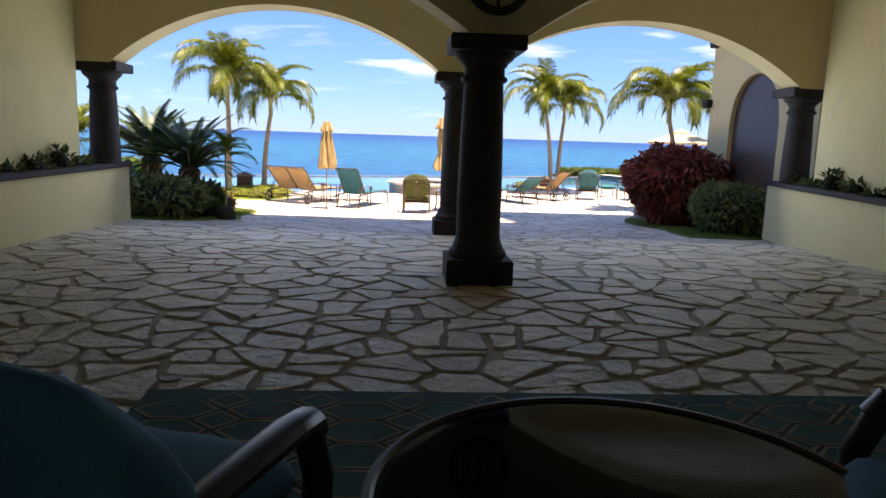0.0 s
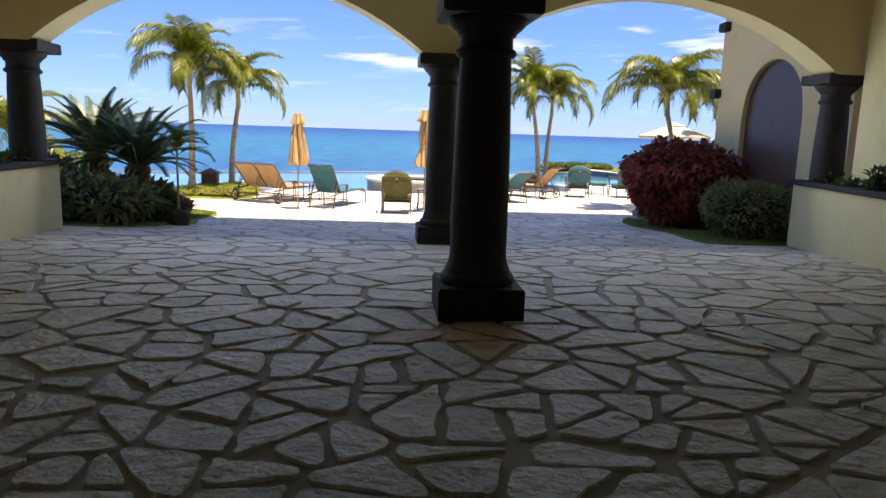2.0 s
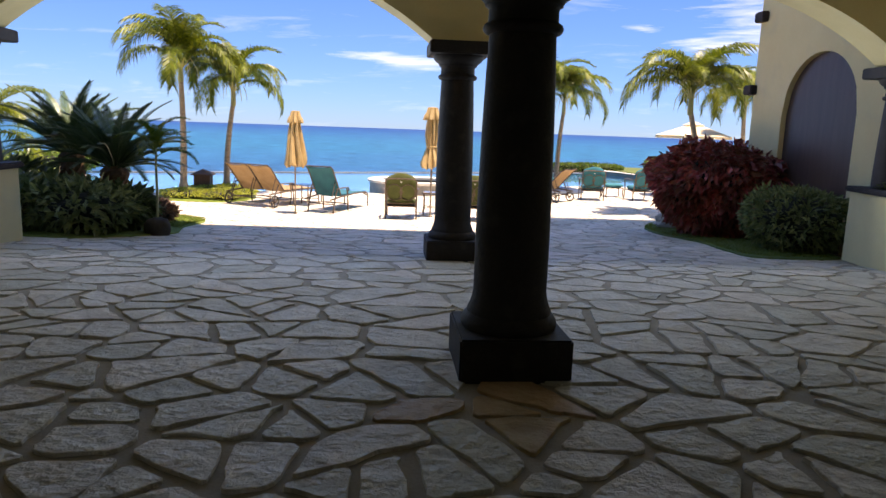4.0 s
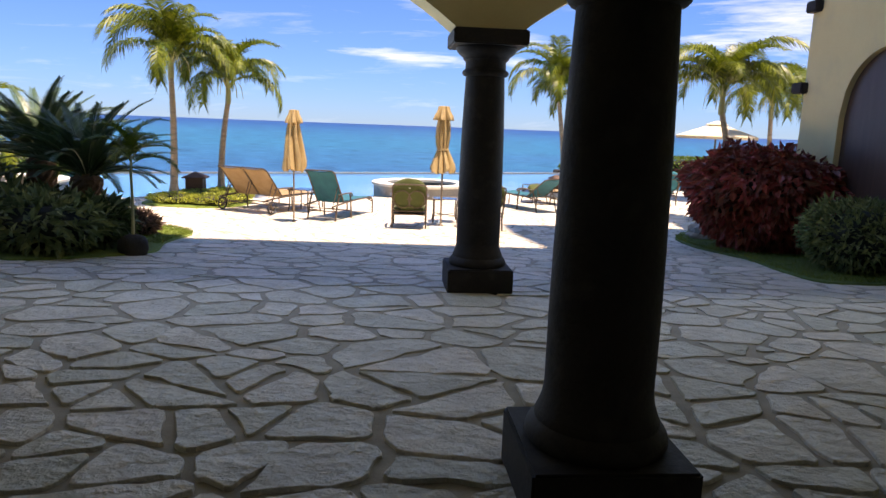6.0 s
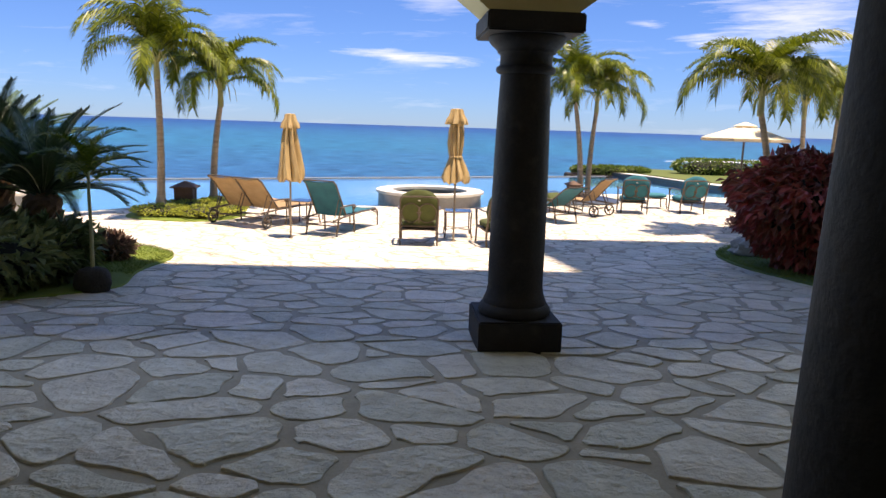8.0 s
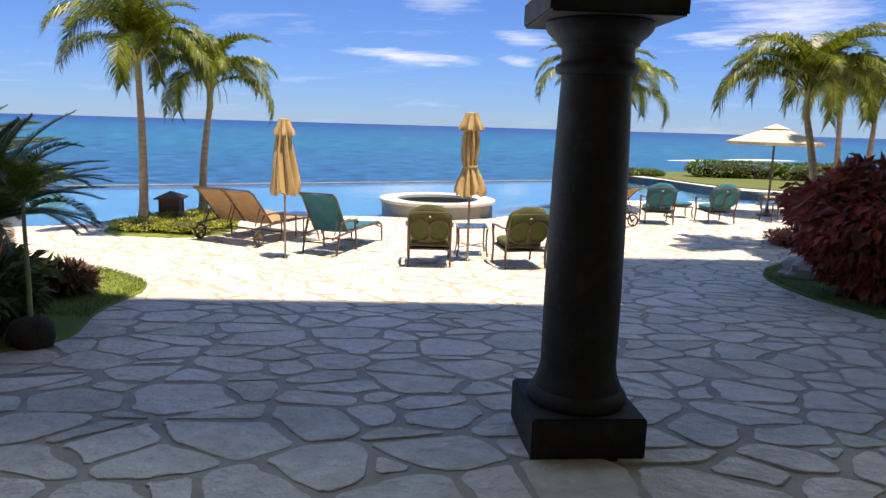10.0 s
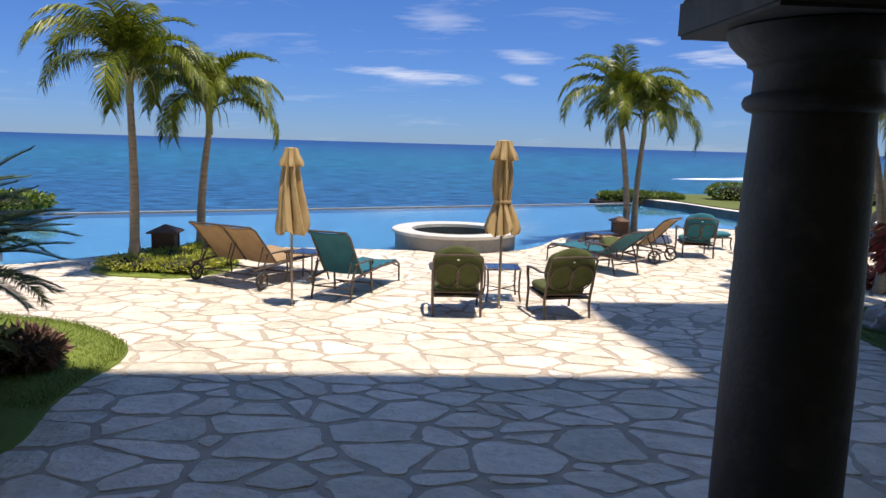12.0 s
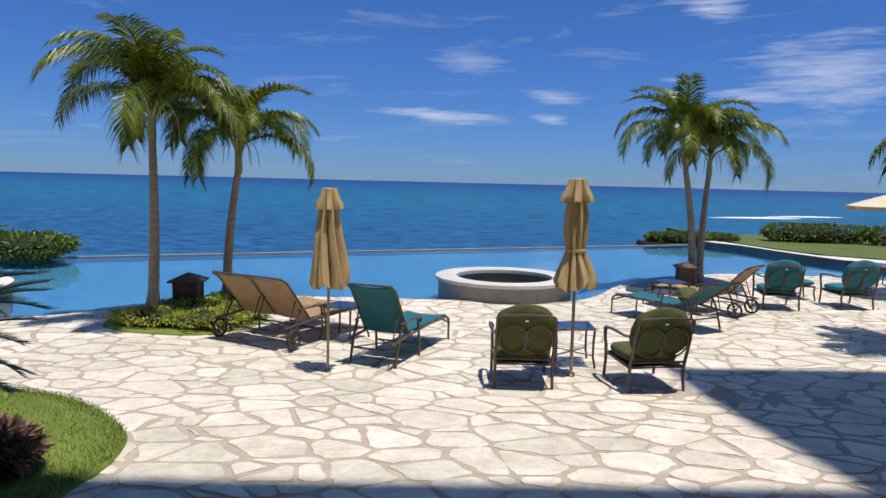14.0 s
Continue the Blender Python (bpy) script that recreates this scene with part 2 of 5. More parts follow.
HEDGELEAF = material("hedge_leaf", (0.090, 0.150, 0.020), (0.20, 0.27, 0.045), 2, 12, 0.45, 0, pick=0.35, through_light=0.2)
LIMELEAF = material("lime_groundcover_leaf", (0.30, 0.34, 0.035), (0.48, 0.50, 0.09), 3, 15, 0.5, 0, pick=0.3, through_light=0.25)
PALELEAF = material("variegated_leaf", (0.08, 0.125, 0.035), (0.32, 0.36, 0.14), 6, 15, 0.45, 0, pick=0.4, through_light=0.15)
REDLEAF = material("copper_red_leaf", (0.17, 0.030, 0.020), (0.42, 0.105, 0.065), 3, 15, 0.42, 0, pick=0.45, through_light=0.15)
PINKLEAF = material("pink_leaf", (0.40, 0.12, 0.10), (0.60, 0.26, 0.19), 4, 15, 0.5, 0, pick=0.35, through_light=0.2)
BROWNLEAF = material("purple_brown_leaf", (0.16, 0.09, 0.065), (0.34, 0.22, 0.15), 4, 15, 0.5, 0, pick=0.4, through_light=0.15)
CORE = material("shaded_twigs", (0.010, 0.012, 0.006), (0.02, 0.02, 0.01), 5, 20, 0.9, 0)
ROCK = material("grey_boulder", (0.30, 0.28, 0.25), (0.44, 0.42, 0.38), 3, 25, 0.85, 0.6, bump_at=0.03)
RUG = material("teal_rug_pile", (0.016, 0.075, 0.085), (0.036, 0.125, 0.135), 3, 120, 0.95, 0.5)
RUGLINE = material("olive_rug_line", (0.22, 0.205, 0.13), (0.30, 0.28, 0.18), 5, 120, 0.95, 0.4)
RUGSEAM = material("dark_rug_seam", (0.012, 0.022, 0.020), (0.025, 0.04, 0.035), 5, 120, 0.95, 0.3)
FOAM = material("sea_foam", (0.75, 0.78, 0.80), (0.85, 0.87, 0.88), 0.3, 3, 0.8, 0.3, where="World")
BOARD = material("lantern_wood", (0.07, 0.035, 0.02), (0.12, 0.062, 0.035), 5, 40, 0.6, 0.3)
# for unseen surfaces: kept pale to bounce light into the shaded parts
FACADE = material("pale_facade_paint", (0.72, 0.68, 0.60), (0.80, 0.76, 0.68), 1.2, 40, 0.85, 0.2, where="World")
WALLFAR = material("far_wall", (0.55, 0.47, 0.33), (0.62, 0.54, 0.39), 1, 20, 0.9, 0.1, where="World")


def glass(name, colour, rough, ior):
    m = bpy.data.materials.new(name)
    m.use_nodes = True
    p = m.node_tree.nodes["Principled BSDF"]
    p.inputs["Base Color"].default_value = lin(*colour)
    p.inputs["Transmission Weight"].default_value, p.inputs["Roughness"].default_value, p.inputs["IOR"].default_value = 1, rough, ior
    return m


def ripple(m, scale, strength, dist, stretch=(1, 1, 1)):
    n, l = m.node_tree.nodes, m.node_tree.links
    g, mp, t, b = n.new("ShaderNodeNewGeometry"), n.new("ShaderNodeMapping"), n.new("ShaderNodeTexNoise"), n.new("ShaderNodeBump")
    mp.inputs["Scale"].default_value = stretch
    t.inputs["Scale"].default_value, t.inputs["Detail"].default_value = scale, 4
    b.inputs["Strength"].default_value, b.inputs["Distance"].default_value = strength, dist
    l.new(g.outputs["Position"], mp.inputs[0])
    l.new(mp.outputs[0], t.inputs["Vector"])
    l.new(t.outputs["Fac"], b.inputs["Height"])
    l.new(b.outputs[0], n["Principled BSDF"].inputs["Normal"])


TABLEGLASS = glass("smoked_table_glass", (0.10, 0.17, 0.30), 0.04, 1.30)
WATER = glass("pool_water", (0.80, 0.94, 1.0), 0.02, 1.33)
ripple(WATER, 2.5, 0.10, 0.03)


def sea_material():
    m = bpy.data.materials.new("sea_water")
    m.use_nodes = True
    n, l = m.node_tree.nodes, m.node_tree.links
    p = n["Principled BSDF"]
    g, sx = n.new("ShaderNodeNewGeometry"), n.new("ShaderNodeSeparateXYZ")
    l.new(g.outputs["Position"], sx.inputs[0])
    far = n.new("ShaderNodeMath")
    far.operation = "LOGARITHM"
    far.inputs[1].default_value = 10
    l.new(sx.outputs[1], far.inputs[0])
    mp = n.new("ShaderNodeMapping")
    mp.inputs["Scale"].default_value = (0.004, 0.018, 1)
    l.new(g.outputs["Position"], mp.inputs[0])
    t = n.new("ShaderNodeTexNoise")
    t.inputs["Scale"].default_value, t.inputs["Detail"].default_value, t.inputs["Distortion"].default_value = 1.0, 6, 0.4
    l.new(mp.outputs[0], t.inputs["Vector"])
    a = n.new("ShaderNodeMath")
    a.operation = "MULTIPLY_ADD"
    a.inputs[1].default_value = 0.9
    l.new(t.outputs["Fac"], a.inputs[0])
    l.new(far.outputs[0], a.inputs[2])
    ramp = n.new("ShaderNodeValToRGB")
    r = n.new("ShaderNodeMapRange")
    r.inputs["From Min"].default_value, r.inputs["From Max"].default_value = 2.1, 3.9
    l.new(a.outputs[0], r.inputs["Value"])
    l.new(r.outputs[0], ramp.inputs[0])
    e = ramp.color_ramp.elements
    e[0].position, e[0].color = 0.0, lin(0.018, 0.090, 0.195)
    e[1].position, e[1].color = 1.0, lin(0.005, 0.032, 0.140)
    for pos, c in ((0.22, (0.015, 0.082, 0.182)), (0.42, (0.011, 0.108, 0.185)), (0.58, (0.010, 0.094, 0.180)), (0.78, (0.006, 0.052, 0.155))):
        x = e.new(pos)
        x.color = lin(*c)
    # light and dark of the wave faces, painted into the colour as long streaks
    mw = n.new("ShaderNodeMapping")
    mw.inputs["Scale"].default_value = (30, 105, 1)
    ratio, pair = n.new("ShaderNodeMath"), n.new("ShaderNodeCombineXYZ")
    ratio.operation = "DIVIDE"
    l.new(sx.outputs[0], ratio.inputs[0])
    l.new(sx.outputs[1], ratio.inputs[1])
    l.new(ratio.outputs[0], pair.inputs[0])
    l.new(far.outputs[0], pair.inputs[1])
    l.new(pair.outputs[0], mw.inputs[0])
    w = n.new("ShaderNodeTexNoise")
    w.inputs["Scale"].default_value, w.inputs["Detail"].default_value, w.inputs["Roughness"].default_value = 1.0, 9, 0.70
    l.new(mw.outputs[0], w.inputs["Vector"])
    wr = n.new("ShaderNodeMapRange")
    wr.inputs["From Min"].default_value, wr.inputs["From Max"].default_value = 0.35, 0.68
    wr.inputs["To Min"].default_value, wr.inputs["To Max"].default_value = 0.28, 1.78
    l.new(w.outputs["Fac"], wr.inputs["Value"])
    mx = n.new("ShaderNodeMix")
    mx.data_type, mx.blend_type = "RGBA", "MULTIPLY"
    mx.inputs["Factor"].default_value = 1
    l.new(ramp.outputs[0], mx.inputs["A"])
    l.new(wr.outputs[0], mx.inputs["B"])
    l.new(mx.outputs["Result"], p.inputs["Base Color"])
    p.inputs["Roughness"].default_value, p.inputs["Specular IOR Level"].default_value = 0.35, 0.18
    b = n.new("ShaderNodeBump")
    b.inputs["Strength"].default_value, b.inputs["Distance"].default_value = 0.5, 0.6
    l.new(w.outputs["Fac"], b.inputs["Height"])
    l.new(b.outputs[0], p.inputs["Normal"])
    return m


SEA = sea_material()


# ---- shape helpers ----
class Shape:
    """Vertices and faces gathered for one mesh."""

    def __init__(self):
        self.v, self.f = [], []

    def add(self, verts, faces):
        k = len(self.v)
        self.v += [tuple(p) for p in verts]
        self.f += [tuple(i + k for i in f) for f in faces]
        return self

    def box(self, c, s, rz=0.0, bevel=0.0, m=None):
        bm = bmesh.new()
        bmesh.ops.create_cube(bm, size=1, matrix=Matrix.Diagonal((*s, 1)))
        if bevel:
            bmesh.ops.bevel(bm, geom=bm.edges[:], offset=bevel, segments=2, affect="EDGES")
        t = Matrix.Translation(c) @ Matrix.Rotation(rz, 4, "Z")
        if m is not None:
            t = m @ t
        bm.verts.index_update()
        self.add([t @ v.co for v in bm.verts], [[v.index for v in f.verts] for f in bm.faces])
        bm.free()
        return self

    def tube(self, path, r, n=8, flat=1.0, closed=False):
        path = [Vector(p) for p in path]
        rs = r if isinstance(r, (list, tuple)) else [r] * len(path)
        verts, faces, last = [], [], None
        for i, p in enumerate(path):
            if closed:
                d = path[(i + 1) % len(path)] - path[i - 1]
            else:
                d = path[min(i + 1, len(path) - 1)] - path[max(i - 1, 0)]
            d.normalize()
            if last is None:
                side = d.cross(Vector((0, 0, 1))) if abs(d.z) < 0.95 else d.cross(Vector((0, 1, 0)))
            else:
                side = last - d * last.dot(d)
            side.normalize()
            last = side
            up = side.cross(d)
            for j in range(n):
                a = 2 * math.pi * (j + 0.5) / n
                verts.append(p + side * math.cos(a) * rs[i] + up * math.sin(a) * rs[i] * flat)
        rows = len(path)
        for i in range(rows if closed else rows - 1):
            k = (i + 1) % rows
            for j in range(n):
                faces.append((i * n + j, i * n + (j + 1) % n, k * n + (j + 1) % n, k * n + j))
        if not closed:
            faces += [tuple(range(n))[::-1], tuple((rows - 1) * n + j for j in range(n))]
        return self.add(verts, faces)

    def lathe(self, profile, n=24, c=(0, 0, 0), wave=None, ring=False):
        verts, faces = [], []
        for i, (r, z) in enumerate(profile):
            for j in range(n):
                a = 2 * math.pi * j / n
                q = r * (wave(a, i) if wave else 1)
                verts.append((c[0] + q * math.cos(a), c[1] + q * math.sin(a), c[2] + z))
        k = len(profile)
        for i in range(k if ring else k - 1):
            o = (i + 1) % k
            for j in range(n):
                faces.append((i * n + j, i * n + (j + 1) % n, o * n + (j + 1) % n, o * n + j))
        if not ring:
            faces += [tuple(range(n))[::-1], tuple((k - 1) * n + j for j in range(n))]
        return self.add(verts, faces)

    def grid(self, rows):
        k, w = [p for r in rows for p in r], len(rows[0])
        return self.add(k, [(i * w + j, i * w + j + 1, (i + 1) * w + j + 1, (i + 1) * w + j) for i in range(len(rows) - 1) for j in range(w - 1)])

    def slab(self, rows, depth):
        """A grid with thickness, straight down."""
        self.grid(rows)
        k, w, h = len(self.v) - len(rows) * len(rows[0]), len(rows[0]), len(rows)
        low = len(self.v)
        self.v += [(p[0], p[1], p[2] - depth) for r in rows for p in r]
        for i in range(h - 1):
            for j in range(w - 1):
                self.f.append((low + i * w + j, low + (i + 1) * w + j, low + (i + 1) * w + j + 1, low + i * w + j + 1))
        ring = [j for j in range(w)] + [i * w + w - 1 for i in range(1, h)] + [(h - 1) * w + j for j in range(w - 2, -1, -1)] + [i * w for i in range(h - 2, 0, -1)]
        for a, b in zip(ring, ring[1:] + ring[:1]):
            self.f.append((k + a, low + a, low + b, k + b))
        return self

    def cushion(self, c, s, power=4.0, n=20, m=None, lump=0.02):
        verts, faces = [], []
        for i in range(n + 1):
            ph = math.pi * (i / n - 0.5)
            for j in range(2 * n):
                th = math.pi * j / n
                q = Vector((math.cos(ph) * math.cos(th), math.cos(ph) * math.sin(th), math.sin(ph)))
                k = (abs(q.x) ** power + abs(q.y) ** power + abs(q.z) ** 2.6) ** (-1 / power) if power else 1
                q = q * k
                q += q * lump * noise.noise(q * 2.3 + Vector(c))
                p = Vector((c[0] + q.x * s[0] / 2, c[1] + q.y * s[1] / 2, c[2] + q.z * s[2] / 2))
                verts.append(m @ p if m is not None else p)
        w = 2 * n
        for i in range(n):
            for j in range(w):
                faces.append((i * w + j, i * w + (j + 1) % w, (i + 1) * w + (j + 1) % w, (i + 1) * w + j))
        return self.add(verts, faces)

    def mesh(self, name, mat, smooth=False):
        me = bpy.data.meshes.new(name)
        me.from_pydata([tuple(p) for p in self.v], [], self.f)
        me.materials.append(mat)
        if smooth:
            me.shade_smooth()
            me.set_sharp_from_angle(angle=radians(40))
        me.update()
        return me


def thing(name, m, label, category, group="", kind=""):
    ob = new(name)
    ob.matrix_world = m
    return tagged(ob, label, category, group, kind)


def part(name, shape, mat, parent=None, label="", smooth=False, at=None):
    ob = new(name, shape.mesh(name, mat, smooth))
    if parent is not None:
        ob.parent = parent
    if at is not None:
        ob.matrix_basis = at
    return tagged(ob, label)


def solid(name, shape, mat, label, category, kind="", smooth=False, at=None, group=""):
    return tagged(part(name, shape, mat, None, "", smooth, at), label, category, group, kind)


FALL = ((6.8, 0.07), (10.6, -0.06), (12.0, -0.17), (14.5, -0.34), (18.2, -0.60))


def ground(y):
    """Height of the paving: level at the back of the loggia, then falling gently to the pool terrace."""
    if y <= FALL[0][0]:
        return FALL[0][1]
    for (a, p), (b, q) in zip(FALL, FALL[1:]):
        if y <= b:
            return p + (q - p) * (y - a) / (b - a)
    return FALL[-1][1]


def pool_edge(x):
    """The y at which the terrace meets the pool."""
    pts = ((-20, 18.5), (-9.8, 20.7), (-8.9, 21.2), (-8.2, 22.3), (-7.2, 23.3), (-5.2, 24.0), (-3.4, 24.1), (0.1, 24.45), (0.8, 25.3), (1.3, 26.6),
           (2.2, 28.3), (3.4, 29.3), (5, 30.2), (7, 30.6), (9, 30.2), (12, 29.3), (22, 28.0))
    for (a, p), (b, q) in zip(pts, pts[1:]):
        if x <= b:
            s = max(0.0, (x - a) / (b - a))
            return p + (q - p) * s
    return pts[-1][1]


SPRING, TOP = 2.335, 4.3


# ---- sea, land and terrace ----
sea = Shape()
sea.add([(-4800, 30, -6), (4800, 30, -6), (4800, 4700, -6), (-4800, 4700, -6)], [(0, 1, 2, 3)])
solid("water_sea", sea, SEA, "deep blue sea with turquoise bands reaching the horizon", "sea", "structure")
land = Shape()
land.slab([[(x, y, -2.2 if y < 42 else -6.3) for x in (-400, -40, -20, 0, 20, 40, 400)] for y in (-300, -40, 0, 20, 40, 48)], 3)
solid("ground", land, SOIL, "dark earth bank under the terrace above the shore", "ground", "structure")
for x0, x1, y0, w in ((54, 82, 196, 0.5), (74, 100, 212, 0.3)):
    foam, rng = Shape(), random.Random(int(x0))
    foam.slab([[(x0 + (x1 - x0) * i / 40, y0 + 8 * i / 40 + (j - 1.5) * w * (1 - (i / 20 - 1) ** 2) + rng.uniform(-0.06, 0.06),
                 -5.95 + (0.30 if j in (1, 2) else 0) * (1 - (i / 20 - 1) ** 2)) for i in range(41)] for j in range(4)], 0.04)
    solid("breaking_wave", foam, FOAM, "white foam of a small breaking wave on the sea", "wave", "structure")

deck = Shape()
xs = [-20 + 0.5 * i for i in range(85)]
rows = []
for k in range(61):
    s = k / 60
    rows.append([(x, -9 + (pool_edge(x) + 9) * s, ground(-9 + (pool_edge(x) + 9) * s) - (0.018 if -9 + (pool_edge(x) + 9) * s < 8.2 else 0.009)) for x in xs])
deck.slab(rows, 0.9)
pavement = solid("pavement", deck, GROUT, "crazy paving of pale flagstones in brown mortar", "paving", "structure")

# pool: basin, wet shelf, water, and the vanishing edge


def far_edge(x):
    s = (x + 13.72) / (4.77 + 13.72)
    return 29.41 + (39.46 - 29.41) * s


def bank_edge(x):
    """The far side of the pool: the vanishing edge, then the lawn's bank."""
    pts = ((7.6, 39.6), (8.4, 38.3), (9.2, 35.6), (10, 33.6), (12, 32.2), (22, 30.5))
    if x < 7.2:
        return far_edge(x)
    for (a, p), (b, q) in zip(((7.2, far_edge(7.2)),) + pts, pts):
        if x <= b:
            return p + (q - p) * (x - a) / (b - a)
    return 30.5


pxs = [-20 + 0.5 * i for i in range(85)]
basin = Shape()
basin.grid([[(x, pool_edge(x) + (bank_edge(x) - pool_edge(x)) * s, z) for x in pxs] for s, z in
            ((0.0, -0.60), (0.0, -0.86), (0.10, -0.90), (0.101, -1.7), (0.97, -1.9), (1.0, -1.9), (1.0, -0.66))])
solid("pool_basin", basin, POOLBED, "light blue plastered pool basin with a shallow shelf", "pool", "structure")
water = Shape()
water.grid([[(x, pool_edge(x) - 0.02 + (bank_edge(x) - pool_edge(x) + 0.04) * s, -0.665) for x in pxs] for s in (0, 0.25, 0.5, 0.75, 1)])
pw = solid("water", water, WATER, "still clear blue swimming pool water", "water", "structure")
pw.visible_shadow = False
rim = Shape()
rx = [-20 + 0.5 * i for i in range(55)]
rim.slab([[(x, far_edge(x) + o, -0.63) for x in rx] for o in (0, 0.14)], 0.5)
solid("pool_rim", rim, PLASTER, "pale stone coping along the vanishing edge of the pool", "coping", "structure")
bank = Shape()
bx = [7.2 + 0.4 * i for i in range(38)]
bank.slab([[(x, bank_edge(x) + o, -0.45) for x in bx] for o in (0, 0.35)], 0.9)
solid("pool_wall", bank, POOLWALL, "low dark grey curved wall at the lawn side of the pool", "wall", "structure")
path = Shape()
path.slab([[(x, bank_edge(x) + 0.35 + o, -0.47) for x in bx] for o in (0, 0.8, 1.6)], 0.3)
solid("pavement_lawn_path", path, COPING, "pale paved path along the lawn", "path", "structure")
lawn = Shape()
lx = [8.6 + 0.4 * i for i in range(36)]
lawn.slab([[(x, bank_edge(x) + 1.95 + o * max(1.0, (47 - bank_edge(x)) / 14), -0.43 - 0.01 * o) for x in lx] for o in (0, 3, 6, 9, 12)], 1.5)
solid("ground_far_lawn", lawn, FARLAWN, "mown green lawn beyond the pool", "lawn", "structure")

# spa set in the pool's near edge
SPAWALL = material("grey_spa_plaster", (0.20, 0.20, 0.195), (0.31, 0.305, 0.29), 2.5, 30, 0.7, 0.3, spots=((0.12, 0.12, 0.115), 3, 0.5), where="World")
SPARIM = material("weathered_rim_stone", (0.46, 0.44, 0.40), (0.60, 0.575, 0.525), 3, 30, 0.65, 0.3, spots=((0.36, 0.34, 0.31), 4, 0.4), where="World")
SPA = (-1.23, 25.4)
spa = thing("spa", Matrix.Translation((SPA[0], SPA[1], -0.6)), "round raised spa with grey wall and pale rim in the pool", "spa")
part("wall", Shape().lathe([(1.46, -0.9), (1.46, 0.29), (1.10, 0.29), (1.10, -0.9)], 64, ring=True), SPAWALL, spa, "grey plastered spa wall", True)
part("basin", Shape().lathe([(1.098, 0.288), (1.098, -0.50), (0.6, -0.55), (0.02, -0.55), (0.02, -0.60), (1.099, -0.60)], 64, ring=True), POOLWALL, spa, "dark grey plastered spa basin", True)
part("rim", Shape().lathe([(1.06, 0.295), (1.06, 0.37), (1.50, 0.385), (1.53, 0.37), (1.53, 0.31), (1.50, 0.295)], 64, ring=True), SPARIM, spa, "pale stone spa rim", True)
sw = part("spa_water", Shape().add([(1.095 * math.cos(2 * math.pi * i / 48), 1.095 * math.sin(2 * math.pi * i / 48), 0.13) for i in range(48)], [tuple(range(48))]), WATER, spa, "still water in the spa", True)
sw.visible_shadow = False

# ---- the loggia ----
COLS_B = (-5.40, -0.04, 5.51)


def arch_z(u, a, b):
    """Height of a segmental arch between a and b."""
    h, r = (b - a) / 2, 0.90
    big = (h * h + r * r) / (2 * r)
    x = u - (a + b) / 2
    return SPRING + math.sqrt(max(big * big - x * x, 0)) - (big - r)


def arcade(name, v, posts, half, ends, mat):
    """A wall over arches: posts stand at the given u, arches spring half beside them."""
    us = []
    spans = [(a + half, b - half) for a, b in zip(posts, posts[1:])]
    us.append((ends[0], SPRING))
    for a, b in spans:
        us += [(a - 0.001, SPRING)] + [(a + (b - a) * i / 40, arch_z(a + (b - a) * i / 40, a, b)) for i in range(41)] + [(b + 0.001, SPRING)]
    us.append((ends[1], SPRING))
    s, n = Shape(), len(us)
    d = 0.26
    verts = [(u, v - d, z) for u, z in us] + [(u, v + d, z) for u, z in us] + [(u, v - d, TOP) for u, _ in us] + [(u, v + d, TOP) for u, _ in us]
    faces = []
    for i in range(n - 1):
        faces += [(i, i + 1, 2 * n + i + 1, 2 * n + i), (n + i + 1, n + i, 3 * n + i, 3 * n + i + 1), (i + 1, i, n + i, n + i + 1), (2 * n + i, 2 * n + i + 1, 3 * n + i + 1, 3 * n + i)]
    faces += [(0, 2 * n, 3 * n, n), (n - 1, 2 * n - 1, 4 * n - 1, 3 * n - 1)]
    s.add(verts, faces)
    return solid(name, s, mat, "ochre stucco wall carried on wide segmental arches", "wall", "structure", at=HOUSE)


arcade("wall_arcade_front", -0.10, COLS_B, 0.25, (-6.4, 6.6), STUCCO)
arcade("wall_arcade_inner", -4.36, (-5.95, -0.02, 5.95), 0.25, (-6.4, 6.4), STUCCO)


def column(foot):
    """A column whose plinth stands at the height foot; the capital's top stays at the springing."""
    col = thing("column", Matrix(), "very dark carved stone column with square plinth and capital", "column", "loggia columns")
    n, d = 40, foot
    part("plinth", Shape().box((0, 0, 0.10 + d), (0.625, 0.625, 0.25), bevel=0.012), CANTERA, col)
    base = [(0.268, 0.222), (0.280, 0.245), (0.275, 0.275), (0.260, 0.30), (0.243, 0.312), (0.243, 0.328), (0.232, 0.352), (0.219, 0.39), (0.211, 0.44)]
    part("base_moulding", Shape().lathe([(r, z + d) for r, z in base], n), CANTERA, col, "", True)
    shaft = [(0.211, 0.44 + d), (0.212, 0.72 + d), (0.209, 1.05), (0.202, 1.4), (0.191, 1.75), (0.183, 1.93)]
    part("shaft", Shape().lathe(shaft, n), CANTERA, col, "", True)
    neck = [(0.183, 1.93), (0.205, 1.938), (0.216, 1.95), (0.220, 1.965), (0.214, 1.982), (0.192, 1.995), (0.190, 2.06), (0.198, 2.075), (0.212, 2.082), (0.214, 2.095), (0.226, 2.11),
            (0.250, 2.128), (0.272, 2.152), (0.281, 2.175), (0.283, 2.192), (0.27, 2.2)]
    part("neck", Shape().lathe(neck, n), CANTERA, col, "", True)
    part("capital", Shape().box((0, 0, 2.266), (0.68, 0.68, 0.135), bevel=0.012), CANTERA, col)
    return col


